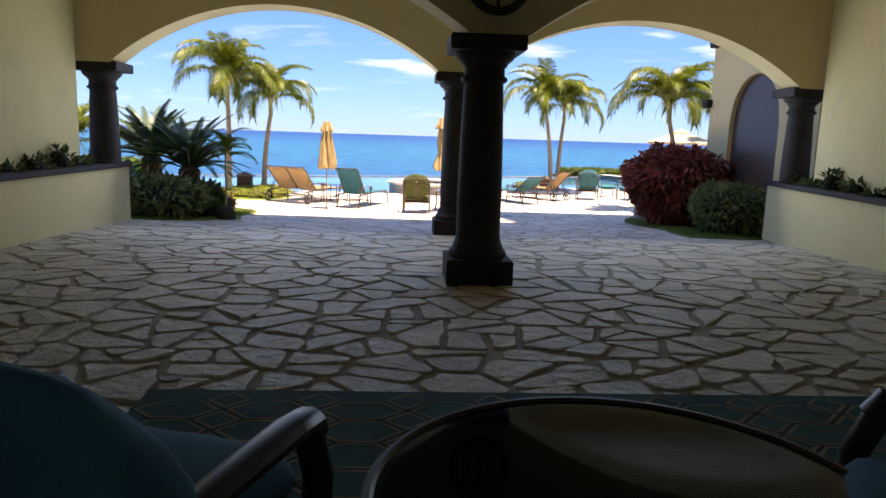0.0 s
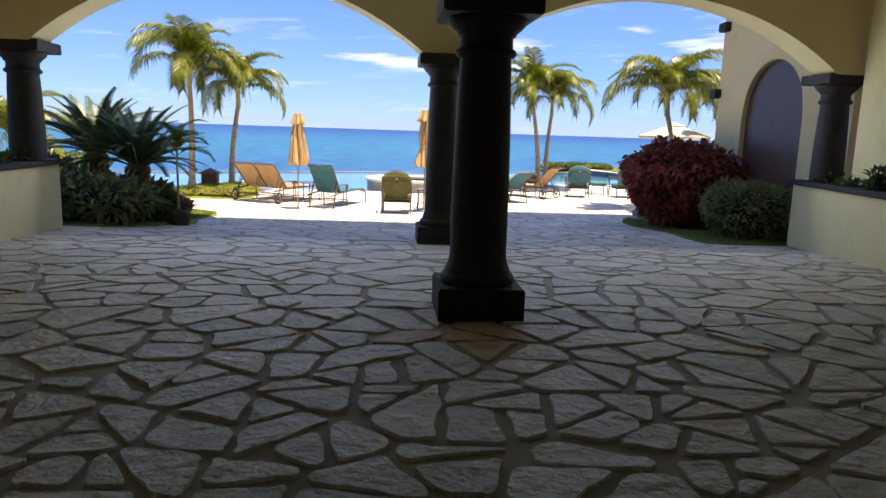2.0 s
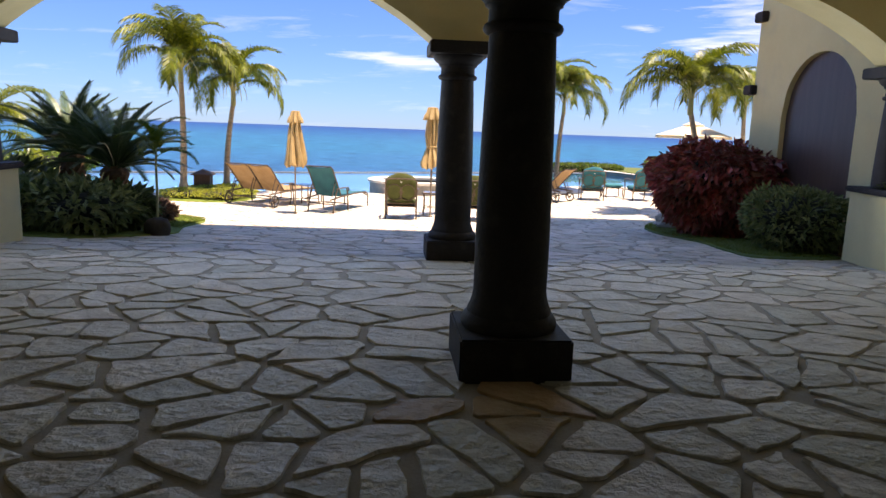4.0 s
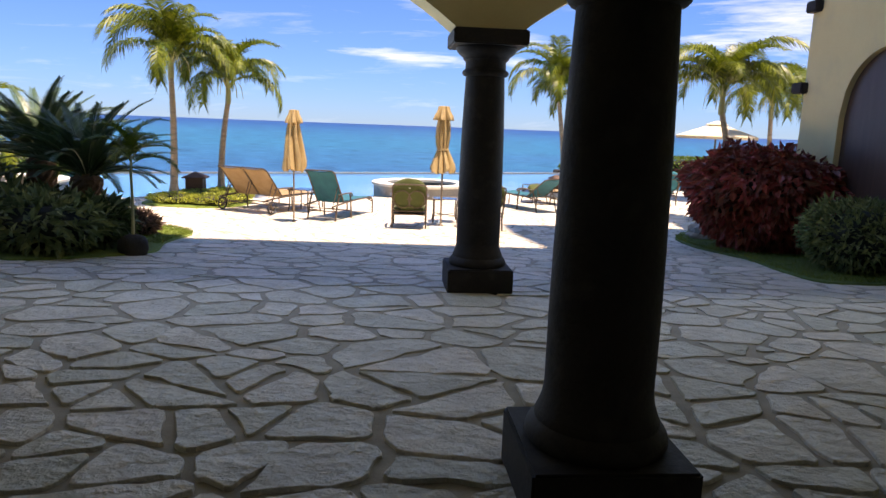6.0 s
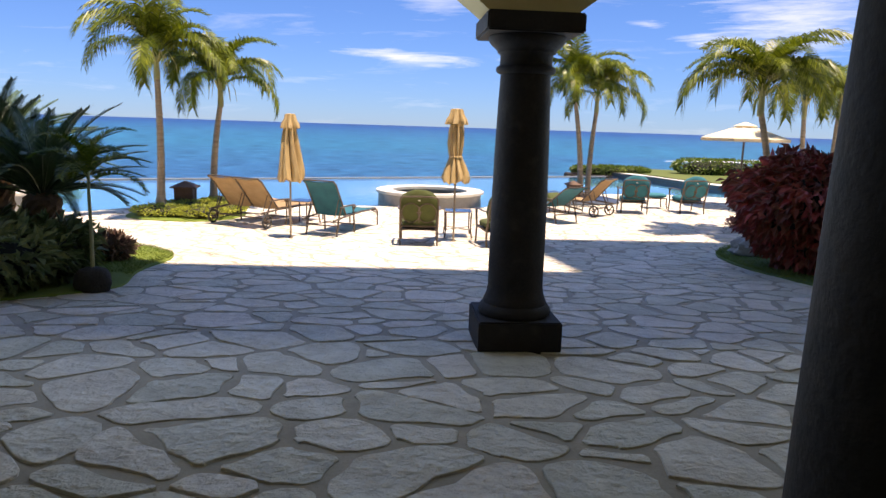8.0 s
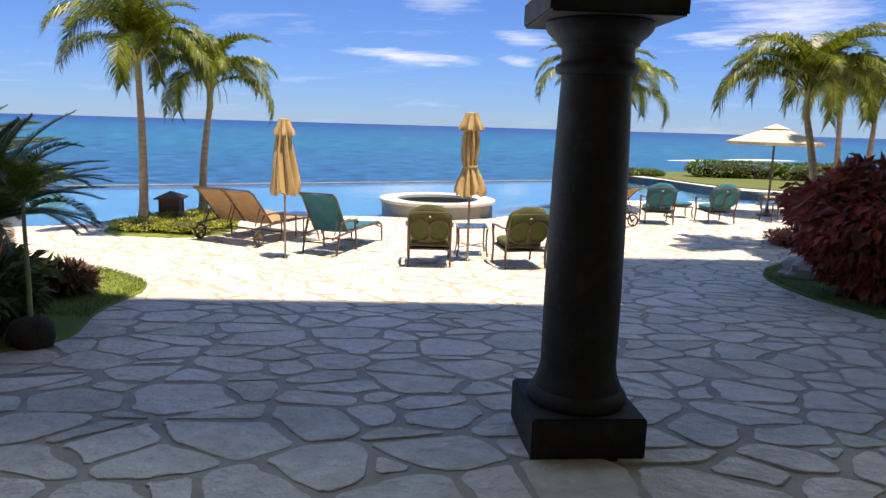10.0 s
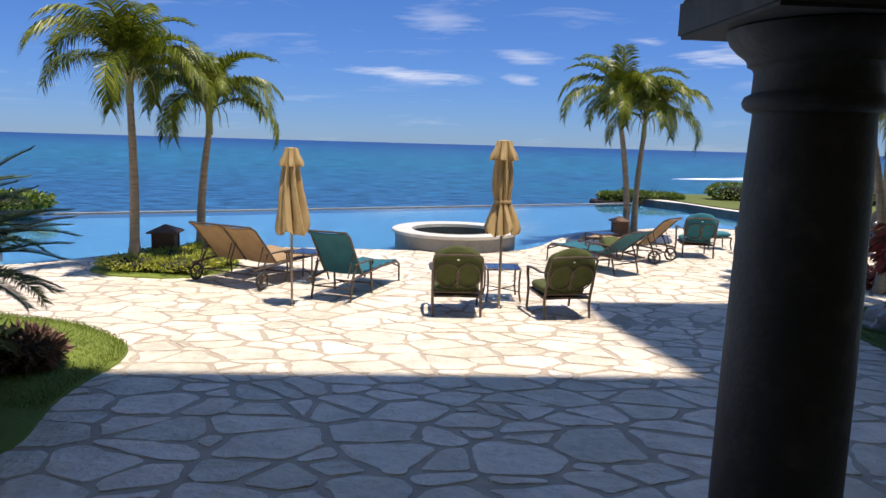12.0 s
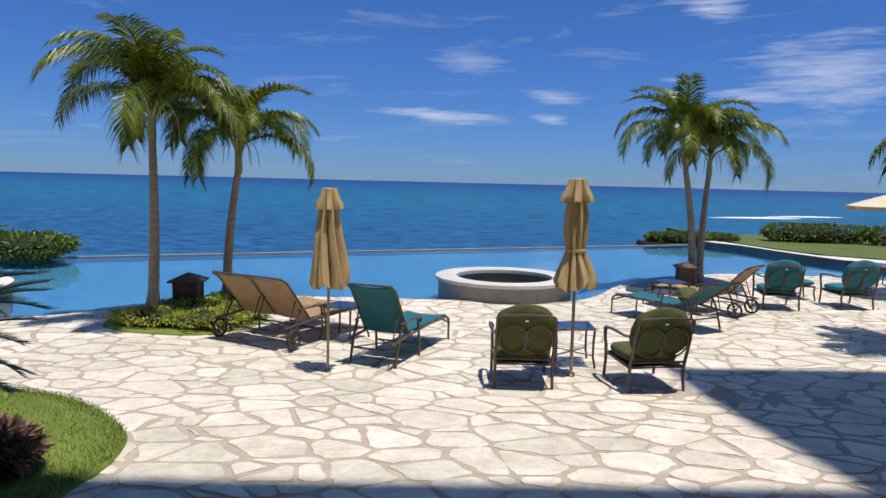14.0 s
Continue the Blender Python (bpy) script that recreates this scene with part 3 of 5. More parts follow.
COL_V = (-4.415, -0.255)      # the two middle columns, out along v
col = column(0.075)
col.matrix_world = HOUSE @ Matrix.Translation((-0.132, COL_V[0], 0.0))
colb = column(-0.09)
colb.matrix_world = HOUSE @ Matrix.Translation((-0.058, COL_V[1], 0.03))
for u in (COLS_B[0], COLS_B[2]):
    oc = thing("column", HOUSE @ Matrix.Translation((u, 0, 0.02)), "dark brown carved stone column rising from a planter", "column", "loggia columns")
    for o in col.children:
        if o.name.split(".")[0] in ("neck", "capital"):
            k = new(o.name.split(".")[0], o.data)
            k.parent = oc
    part("shaft", Shape().lathe([(0.218, 0.865), (0.216, 1.05), (0.207, 1.4), (0.193, 1.75), (0.183, 1.93)], 40), CANTERA, oc, "", True)

# side walls and planters; the far right one swings a little inward towards the room
RIGHT = HOUSE @ Matrix.Translation((5.40, 0.56, 0)) @ Matrix.Rotation(radians(-8), 4, "Z") @ Matrix.Translation((-5.40, -0.56, 0))


def side(sign, at, face, where):
    wall = Shape().box((sign * (face + 0.43), -7.1, 2.0), (0.28, 13.2, 4.6))
    solid("wall_" + where, wall, CREAM, "cream stucco side wall of the loggia", "wall", "structure", at=at)
    front = Shape().box((sign * (face + 0.06), -3.3, 0.32), (0.12, 7.7, 0.94)).box((sign * (face + 0.42), 0.49, 0.32), (0.60, 0.12, 0.94)).box((sign * (face + 0.30), -3.3, 0.0), (0.4, 7.5, 0.3))
    pl = thing("planter_" + where, at, "cream stucco planter box with dark stone coping", "planter", "", "structure")
    part("box", front, CREAM, pl)
    part("coping", Shape().box((sign * (face + 0.06), -3.3, 0.82), (0.24, 7.8, 0.075), bevel=0.02).box((sign * (face + 0.46), 0.49, 0.82), (0.56, 0.22, 0.07), bevel=0.02), CANTERA, pl, "dark stone coping")
    part("soil", Shape().box((sign * (face + 0.21), -3.3, 0.66), (0.20, 7.4, 0.14)), SOIL, pl, "dark potting soil")


side(-1, HOUSE, 5.27, "west")
side(1, RIGHT, 5.38, "east")
solid("wall_back", Shape().box((0, -13.9, 2.0), (16, 0.3, 4.6)), FACADE, "plain cream wall at the back of the loggia", "wall", "structure", at=HOUSE)
solid("ceiling", Shape().box((0, -6.9, TOP + 0.1), (16, 14.3, 0.2)), FACADE, "plain pale plaster ceiling of the loggia", "ceiling", "structure", at=HOUSE)
# storeys above, out of sight, that shade the terrace
solid("wall_upper_storeys", Shape().box((2.5, -6.9, 15.8), (29, 14.4, 22.5)), FACADE, "plain cream upper storeys of the building", "wall", "structure", at=HOUSE)
ring = Shape().tube([(0.26 * math.cos(a), 0, 0.26 * math.sin(a)) for a in [2 * math.pi * i / 40 for i in range(40)]], 0.04, 10, closed=True)
ring.tube([(0.12 * math.cos(a), 0, 0.12 * math.sin(a)) for a in [2 * math.pi * i / 24 for i in range(24)]], 0.02, 8, closed=True).tube([(0, 0, 0.26), (0, 0, -0.26)], 0.018, 8)
solid("wall_ornament", ring, DARKMETAL, "round black iron ornament fixed above the column", "ornament", at=HOUSE @ Matrix.Translation((-0.06, -4.65, 2.80)), smooth=True)

# wing of the building with the arched gate
WU, WV = 5.98, 4.46
GA, GB, GS = 1.5, 3.46, 1.85


def wing():
    s = Shape()
    prof = [(GA + (GB - GA) * i / 24, GS + math.sqrt(max(0, 0.98 ** 2 - (-0.98 + 1.96 * i / 24) ** 2))) for i in range(25)]
    vs = [0.27] + [GA - 0.001] + [p[0] for p in prof] + [GB + 0.001] + [WV]
    low = [-1.5, -1.5] + [p[1] for p in prof] + [-1.5, -1.5]
    n = len(vs)
    high = 27.0
    s.add([(WU, v, z) for v, z in zip(vs, low)] + [(WU, v, high) for v in vs] + [(WU + 0.22, v, z) for v, z in zip(vs, low)],
          [(i + 1, i, n + i, n + i + 1) for i in range(n - 1)] + [(i, i + 1, 2 * n + i + 1, 2 * n + i) for i in range(n - 1)])
    s.add([(WU, WV, -1.5), (WU + 8, WV, -1.5), (WU + 8, WV, high), (WU, WV, high), (WU + 8, 0.27, -1.5), (WU + 8, 0.27, high), (WU, 0.27, high)],
          [(0, 1, 2, 3), (1, 4, 5, 2), (3, 2, 5, 6)])
    return s


solid("wall_wing", wing(), CREAM, "cream stucco wing of the building with an arched gateway", "wall", "structure", at=HOUSE)
gate = thing("door_gate", HOUSE, "tall arched dark brown wooden gate", "door", "", "structure")
outline = [(GA + 0.005, -0.6)] + [(GA + 0.005 + (GB - GA - 0.01) * i / 24, GS + math.sqrt(max(0, 0.975 ** 2 - (-0.975 + 1.95 * i / 24) ** 2))) for i in range(25)] + [(GB - 0.005, -0.6)]
panel, k = Shape(), len(outline)
panel.add([(WU + 0.09, v, z) for v, z in outline] + [(WU + 0.15, v, z) for v, z in outline], [tuple(range(k)), tuple(range(2 * k - 1, k - 1, -1))] + [(i, k + i, k + (i + 1) % k, (i + 1) % k) for i in range(k)])
part("panel", panel, WOOD, gate, "smooth dark brown gate panel")
part("backing", Shape().box((WU + 0.185, (GA + GB) / 2, 1.1), (0.04, GB - GA + 0.3, 3.8)), WOOD, gate)
for z, v in ((3.62, WV - 0.1), (2.33, WV + 0.05)):
    solid("corbel", Shape().box((WU + 0.06, v, z), (0.36, 0.30, 0.18), bevel=0.02), CANTERA, "dark stone corbel on the corner of the wing", "corbel", "structure", at=HOUSE)


# ---- foliage ----
def leaf_cloud(n, size, point, rng, droop=0.0, width=0.45, folds=True):
    """n pointed leaves at the places and outward ways that point() gives."""
    s = Shape()
    for _ in range(n):
        p, out = point(rng)
        d = Vector((out.x + rng.gauss(0, 0.6), out.y + rng.gauss(0, 0.6), out.z + rng.gauss(0, 0.6) - droop)).normalized()
        side = d.cross(Vector((rng.gauss(0, 1), rng.gauss(0, 1), rng.gauss(0, 1) + 1.5))).normalized()
        up = side.cross(d)
        ln = size * rng.uniform(0.6, 1.3)
        w = ln * width * 0.5
        mid = p + d * ln * 0.5
        s.add([p, mid + side * w + up * w * 0.35, p + d * ln - up * ln * 0.15, mid - side * w + up * w * 0.35], [(0, 1, 2), (0, 2, 3)])
    return s


def lumpy(c, r, shape, seed, rng_amount=0.18):
    """A way to draw points on the uneven skin of a bush."""
    off = Vector((seed * 1.7, seed * 3.1, seed))

    def point(rng):
        while True:
            q = Vector((rng.gauss(0, 1), rng.gauss(0, 1), rng.gauss(0, 1))).normalized()
            if q.z > -0.75:
                break
        if shape == "box":
            k = (abs(q.x) ** 5 + abs(q.y) ** 5 + abs(q.z) ** 5) ** -0.2
        elif shape == "round":
            k = (abs(q.x) ** 3.2 + abs(q.y) ** 3.2 + abs(q.z) ** 3.2) ** (-1 / 3.2)
        else:
            k = 1
        k *= 1 + rng_amount * noise.noise(q * 2.4 + off) + 0.5 * rng_amount * noise.noise(q * 6 + off)
        k *= 1 - abs(rng.gauss(0, 0.07))
        tuck = 1 - 0.48 * max(0.0, -q.z)
        p = Vector((c[0] + q.x * k * r[0] * tuck, c[1] + q.y * k * r[1] * tuck, c[2] + q.z * k * r[2]))
        return p, q
    return point


def bush(name, at, r, n, size, mat, label, category, shape="round", droop=0.0, seed=1, width=0.45, lump=0.18, group=""):
    rng = random.Random(seed)
    x, y, z = at
    b = thing(name, Matrix.Translation((x, y, z)), label, category, group)
    c = (0, 0, r[2] * 0.9)
    # near-black core: the shade between the leaves, put in as a solid shape
    part("inner_growth", Shape().cushion((0, 0, r[2] * 0.86), (r[0] * 1.55, r[1] * 1.55, r[2] * 1.62), 5.0 if shape == "box" else 2.6, 10, lump=0.2), CORE, b, "near-black core standing for the shade between the leaves")
    f = part("foliage", leaf_cloud(n, size, lumpy(c, r, shape, seed, lump), rng, droop, width), mat, b)
    tagged(f, kind="stuff")
    return b


def frond(length, rise, bend, leaflets, leaf_len, leaf_w, rng, vee=0.5, droop=0.35, twist=0.0, forward=0.45, loose=0.28):
    """A pinnate leaf along +x: rachis and leaflets."""
    s, p, pts = Shape(), Vector((0, 0, 0)), []
    steps = 16
    for i in range(steps + 1):
        t = i / steps
        a = rise - bend * t ** 1.25
        pts.append((p.copy(), Vector((math.cos(a), 0, math.sin(a)))))
        p = p + Vector((math.cos(a), math.sin(twist * t), math.sin(a))) * (length / steps)
    s.tube([q for q, _ in pts], [0.016 * (1 - 0.85 * i / steps) + 0.002 for i in range(steps + 1)], 5)
    for k in range(leaflets):
        t = 0.14 + 0.86 * k / (leaflets - 1)
        i = min(int(t * steps), steps - 1)
        u = t * steps - i
        base, d = pts[i][0].lerp(pts[i + 1][0], u), pts[i][1]
        up = Vector((-d.z, 0, d.x))
        env = leaf_len * (0.45 + 0.55 * math.sin(math.pi * min(1, 0.12 + t * 0.95))) * rng.uniform(0.85, 1.12)
        for sg in (-1, 1):
            w = Vector((0, sg, 0))
            lean = forward + 0.5 * t
            way = (w + d * lean + up * (vee + rng.uniform(-loose, loose))).normalized()
            mid = base + way * env * 0.5
            tip = base + way * env * 0.95 + Vector((0, 0, -droop * env * rng.uniform(0.7, 1.3)))
            mid.z -= droop * env * 0.16
            sd = d * leaf_w
            s.add([base - sd * 0.3, base + sd * 0.5, mid + sd * 0.8, tip, mid - sd * 0.45], [(0, 1, 2, 4), (4, 2, 3)])
    return s


PALM_FRONDS = []
prng = random.Random(5)
for i in range(6):
    PALM_FRONDS.append(frond(2.0 * prng.uniform(0.92, 1.08), 1.12, 2.05 + 0.7 * i / 5, 96, 0.54, 0.0235, prng, 0.42, 0.62, prng.uniform(-0.3, 0.3), 0.75).mesh("frond", FROND))
PALM_UP = [frond(1.9, 1.30, 1.75, 88, 0.50, 0.0235, prng, 0.5, 0.30, prng.uniform(-0.2, 0.2)).mesh("frond", FROND) for _ in range(3)]


def palm(base, crown, scale, count, seed, label):
    rng = random.Random(seed)
    b, c = Vector(base), Vector(crown)
    t = thing("palm_tree", Matrix.Translation(b), label, "palm tree", "palms by the pool")
    top = c - b
    n = 40
    pts, rad = [], []
    for i in range(n + 1):
        s = i / n
        q = top * s
        bow = math.sin(math.pi * s) * 0.035 * (1 if seed % 2 else -1)
        pts.append((top.x * s ** 1.4 + bow, top.y * s ** 1.4, q.z))
        rad.append((0.095 - 0.035 * s + (0.05 * (1 - s * 8) if s < 0.125 else 0)) * (1 + (0.05 if i % 2 else -0.03)))
    part("trunk", Shape().tube(pts, rad, 12), BARK, t, "ringed grey-brown trunk", True)
    part("crownshaft", Shape().tube([top + Vector((0, 0, z)) for z in (-0.12, 0.0, 0.2, 0.42, 0.55)], [0.064, 0.074, 0.064, 0.045, 0.02], 12), SHEATH, t, "smooth green crownshaft", True)
    for k in range(7):
        a, h = 0.9 * k + seed, rng.uniform(0.20, 0.42)
        o = Vector((math.cos(a), math.sin(a), 0))
        part("flower_stalk", Shape().tube([top + o * 0.05 + Vector((0, 0, 0.30)), top + o * h * 0.6 + Vector((0, 0, 0.55)), top + o * h + Vector((0, 0, 0.48 - 0.5 * h)), top + o * h * 1.1 + Vector((0, 0, 0.20 - 0.5 * h))], [0.016, 0.013, 0.010, 0.004], 5), STALK, t, "yellow-green flower stalk", True)
    for k in range(count):
        up = k >= count - 5
        me = rng.choice(PALM_UP) if up else rng.choice(PALM_FRONDS)
        ob = new("frond", me)
        ob.parent = t
        tier = k / max(1, count - 6)
        tilt = rng.uniform(-8, 24) if up else 26 - 34 * min(1, tier) + rng.uniform(-12, 12)
        ob.matrix_basis = Matrix.Translation(top + Vector((0, 0, 0.38 + 0.1 * tier))) @ Matrix.Rotation(radians(137.5 * k + rng.uniform(-18, 18)), 4, "Z") @ Matrix.Rotation(radians(tilt), 4, "Y") @ Matrix.Scale(scale * rng.uniform(0.86, 1.1), 4)
    return t


palm((-7.12, 21.1, -0.5), (-7.14, 21.2, 2.46), 1.10, 18, 11, "tall green fan-crowned palm in a round planting bed")
palm((-6.55, 22.9, -0.55), (-6.32, 22.9, 1.98), 0.98, 17, 12, "slightly leaning palm beside a taller one")
palm((3.33, 27.2, -0.6), (3.02, 27.3, 2.5), 1.04, 16, 13, "slender palm rising from a bed at the pool edge")
palm((3.66, 27.7, -0.6), (3.8, 27.9, 2.18), 1.0, 16, 14, "slender palm leaning away from its twin")
palm((6.42, 20.9, -0.6), (5.97, 20.9, 2.1), 1.06, 19, 15, "large palm with a full drooping crown")
palm((9.8, 26.6, -0.5), (9.6, 26.6, 2.2), 1.0, 15, 16, "sunlit palm beyond the parasol")
palm((10.9, 27.4, -0.5), (11.0, 27.4, 2.3), 1.0, 15, 17, "sunlit palm standing in a pair")
palm((-9.6, 17.2, -0.5), (-9.7, 17.2, 0.5), 0.85, 12, 18, "low bright palm behind the cycads")

CYCAD_FRONDS = []
for i in range(5):
    CYCAD_FRONDS.append(frond(1.32 * prng.uniform(0.92, 1.08), 1.0 - 0.05 * i, 0.70 + 0.13 * i, 112, 0.20, 0.0095, prng, 0.38, 0.10, prng.uniform(-0.1, 0.1), 0.8, 0.13).mesh("frond", CYCADLEAF))


def cycad(base, height, scale, seed, label):
    rng = random.Random(seed)
    t = thing("cycad", Matrix.Translation(base), label, "cycad", "cycads in the bed")
    prof = [(0.20, 0), (0.22, 0.15)] + [(0.19 + 0.015 * (i % 2), 0.2 + (height - 0.2) * i / 12) for i in range(13)] + [(0.10, height + 0.08), (0.02, height + 0.12)]
    part("trunk", Shape().lathe(prof, 20, wave=lambda a, i: 1 + 0.08 * math.sin(9 * a + i * 2.4)), CYCADBARK, t, "shaggy brown trunk")
    for k in range(62):
        ob = new("frond", rng.choice(CYCAD_FRONDS))
        ob.parent = t
        tilt = 33 - 52 * (k / 62) ** 0.85 + rng.uniform(-7, 7)
        ob.matrix_basis = Matrix.Translation((0, 0, height + 0.05)) @ Matrix.Rotation(radians(137.5 * k + rng.uniform(-8, 8)), 4, "Z") @ Matrix.Rotation(radians(tilt), 4, "Y") @ Matrix.Translation((0.06, 0, 0)) @ Matrix.Scale(scale * rng.uniform(0.9, 1.08), 4)
    return t


cycad((-5.14, 13.4, -0.3), 0.92, 0.90, 21, "large dark green cycad with stiff arching fronds")
cycad((-6.35, 14.4, -0.35), 1.12, 1.02, 22, "large cycad with a thick orange-brown trunk")


# ---- beds and lawns ----
def bed(name, outline, lift, mat, label, category):
    """A low mound over a closed outline."""
    n = len(outline)
    cx, cy = sum(p[0] for p in outline) / n, sum(p[1] for p in outline) / n
    s = Shape()
    rings = []
    for k, h in ((1.0, -0.06), (0.995, 0.4), (0.9, 0.9), (0.6, 1.0), (0.3, 1.0)):
        rings.append([(cx + (x - cx) * k, cy + (y - cy) * k, ground(cy + (y - cy) * k) + lift * h) for x, y in outline])
    verts = [p for r in rings for p in r] + [(cx, cy, ground(cy) + lift)]
    faces = [(i * n + j, i * n + (j + 1) % n, (i + 1) * n + (j + 1) % n, (i + 1) * n + j) for i in range(4) for j in range(n)]
    faces += [(4 * n + j, 4 * n + (j + 1) % n, len(verts) - 1) for j in range(n)]
    s.add(verts, faces)
    return solid(name, s, mat, label, category, "structure", True)


def smooth_loop(pts, per=6):
    out, n = [], len(pts)
    for i in range(n):
        p0, p1, p2, p3 = (Vector(pts[(i + k - 1) % n]) for k in range(4))
        for j in range(per):
            t = j / per
            q = 0.5 * ((2 * p1) + (p2 - p0) * t + (2 * p0 - 5 * p1 + 4 * p2 - p3) * t * t + (3 * p1 - p0 - 3 * p2 + p3) * t ** 3)
            out.append((q.x, q.y))
    return out


def inside(x, y, loop):
    r, j = False, len(loop) - 1
    for i in range(len(loop)):
        (a, b), (c, d) = loop[i], loop[j]
        if (b > y) != (d > y) and x < (c - a) * (y - b) / (d - b) + a:
            r = not r
        j = i
    return r


WEST = smooth_loop([(-5.35, 11.55), (-4.9, 11.5), (-4.2, 12.2), (-3.95, 12.75), (-4.2, 13.6), (-4.31, 14.3), (-4.34, 14.9), (-4.55, 15.55), (-5.0, 16.1), (-5.8, 16.72), (-6.7, 17.0),
                    (-8.5, 17.6), (-11, 17.2), (-11.5, 14), (-9, 12), (-7, 11.6)])
EAST = smooth_loop([(4.35, 12.3), (4.2, 13.2), (4.3, 14.6), (4.12, 16.0), (4.12, 16.9), (4.25, 17.9), (4.5, 18.65), (5.0, 19.3), (6.0, 20.0), (7.5, 20.6), (8.5, 19), (7.6, 17), (6.2, 16.3), (5.75, 14), (5.6, 12.6)])
CIRCLE = smooth_loop([(-7.75, 20.7), (-7.3, 20.25), (-6.6, 20.1), (-5.9, 20.15), (-5.4, 20.7), (-5.3, 21.4), (-5.6, 22.3), (-6.2, 23.2), (-7.1, 22.9), (-7.8, 21.8)])
ISLE = smooth_loop([(1.6, 26.3), (2.2, 25.9), (3.2, 26.0), (4.3, 26.6), (4.6, 27.6), (4.2, 28.6), (3.2, 28.7), (2.2, 27.7)])
bed("ground_west_lawn", WEST, 0.05, LAWN, "small curved lawn edging the planting bed", "lawn")
bed("ground_east_bed", EAST, 0.05, TURF, "dark grassy bed under the shrubs", "flower bed")
bed("ground_palm_bed", CIRCLE, 0.045, LAWN, "round green bed under the palms", "flower bed")
bed("ground_palm_isle", ISLE, 0.10, DARKTILE, "dark stone bed under two palms by the pool", "flower bed")


def blades(loop, n, x0, x1, y0, y1, seed, label):
    rng, s = random.Random(seed), Shape()
    while len(s.f) < n:
        x, y = rng.uniform(x0, x1), rng.uniform(y0, y1)
        if not inside(x, y, loop):
            continue
        z, a, h = ground(y) + 0.035, rng.uniform(0, 6.28), rng.uniform(0.02, 0.045)
        dx, dy, lx, ly = 0.004 * math.cos(a), 0.004 * math.sin(a), rng.gauss(0, 0.015), rng.gauss(0, 0.015)
        s.add([(x - dx, y - dy, z), (x + dx, y + dy, z), (x + lx, y + ly, z + h)], [(0, 1, 2)])
    solid("grass", s, GRASS, label, "grass", "stuff")


blades(WEST, 26000, -7.4, -3.9, 13.4, 17.2, 3, "short bright green grass of the curved lawn")
blades(EAST, 17000, 3.9, 5.4, 12.3, 19.6, 4, "short green grass round the shrubs")

# west bed: dark broad-leaved planting under the cycads
for i, (x, y, rx, ry, rz, sz, mat) in enumerate(((-5.0, 12.15, 0.62, 0.5, 0.32, 0.17, PALELEAF), (-4.72, 12.75, 0.36, 0.42, 0.30, 0.17, DARKLEAF), (-5.5, 12.9, 0.7, 0.6, 0.31, 0.24, DARKLEAF),
                                                 (-6.3, 13.1, 0.7, 0.6, 0.31, 0.18, PALELEAF), (-5.5, 13.7, 0.55, 0.5, 0.30, 0.18, PALELEAF), (-5.9, 12.2, 0.6, 0.5, 0.34, 0.22, DARKLEAF), (-7.2, 13.6, 0.8, 0.7, 0.46, 0.24, DARKLEAF))):
    bush("shrub", (x, y, ground(y) + 0.03), (rx, ry, rz), 900, sz, mat, "low dark green broad-leaved shrub under the cycads", "shrub", "round", 0.25, 40 + i, 0.42, 0.3, "bed shrubs")
bush("low_shrub", (-4.98, 14.5, ground(14.5) + 0.03), (0.28, 0.30, 0.17), 800, 0.13, BROWNLEAF, "small purple-brown leafy plant on the lawn edge", "shrub", "ball", -0.4, 51, 0.3, 0.2)
# young potted palm beside the bed
pp = thing("young_palm", Matrix.Translation((-4.09, 12.45, ground(12.45))), "young thin-stemmed palm with a dark root ball", "palm tree")
part("root_ball", Shape().lathe([(0.02, -0.02), (0.15, 0.0), (0.18, 0.08), (0.17, 0.16), (0.13, 0.22), (0.05, 0.25), (0.01, 0.25)], 20, wave=lambda a, i: 1 + 0.06 * math.sin(5 * a + i)), SOIL, pp, "dark burlap root ball", True)
part("stem", Shape().tube([(0, 0, 0.2), (0.01, 0, 0.6), (0.0, 0.01, 1.0), (0.02, 0, 1.3)], [0.022, 0.018, 0.016, 0.012], 8), SHEATH, pp, "thin green stem", True)
for k in range(9):
    ob = new("frond", PALM_UP[k % 3])
    ob.parent = pp
    ob.matrix_basis = Matrix.Translation((0.01, 0, 1.1 + 0.02 * k)) @ Matrix.Rotation(radians(137.5 * k), 4, "Z") @ Matrix.Rotation(radians(40 - 6 * k), 4, "Y") @ Matrix.Scale(0.34, 4)
# east bed
bush("red_shrub", (5.10, 16.1, ground(16.1) + 0.13), (1.10, 1.25, 0.82), 7000, 0.19, REDLEAF, "large rounded shrub with copper-red leaves", "shrub", "round", 0.9, 61, 0.5, 0.24)
bush("green_shrub", (5.25, 13.3, ground(13.3) + 0.05), (0.68, 0.70, 0.46), 3000, 0.12, PALELEAF, "clipped round shrub with dark variegated green leaves", "shrub", "round", 0.1, 62, 0.36, 0.14)
bush("groundcover", (6.55, 21.6, -0.6), (0.72, 0.5, 0.16), 1200, 0.13, PINKLEAF, "low pinkish red groundcover at the bed's tip", "plant", "ball", -0.2, 63, 0.3, 0.2)
boulder = Shape().cushion((0, 0, 0.1), (0.72, 0.50, 0.42), 2.3, 14, lump=0.35)
solid("boulder", boulder, ROCK, "pale grey boulder lying in the grass", "rock", smooth=True, at=Matrix.Translation((4.88, 17.95, ground(17.95) + 0.07)))
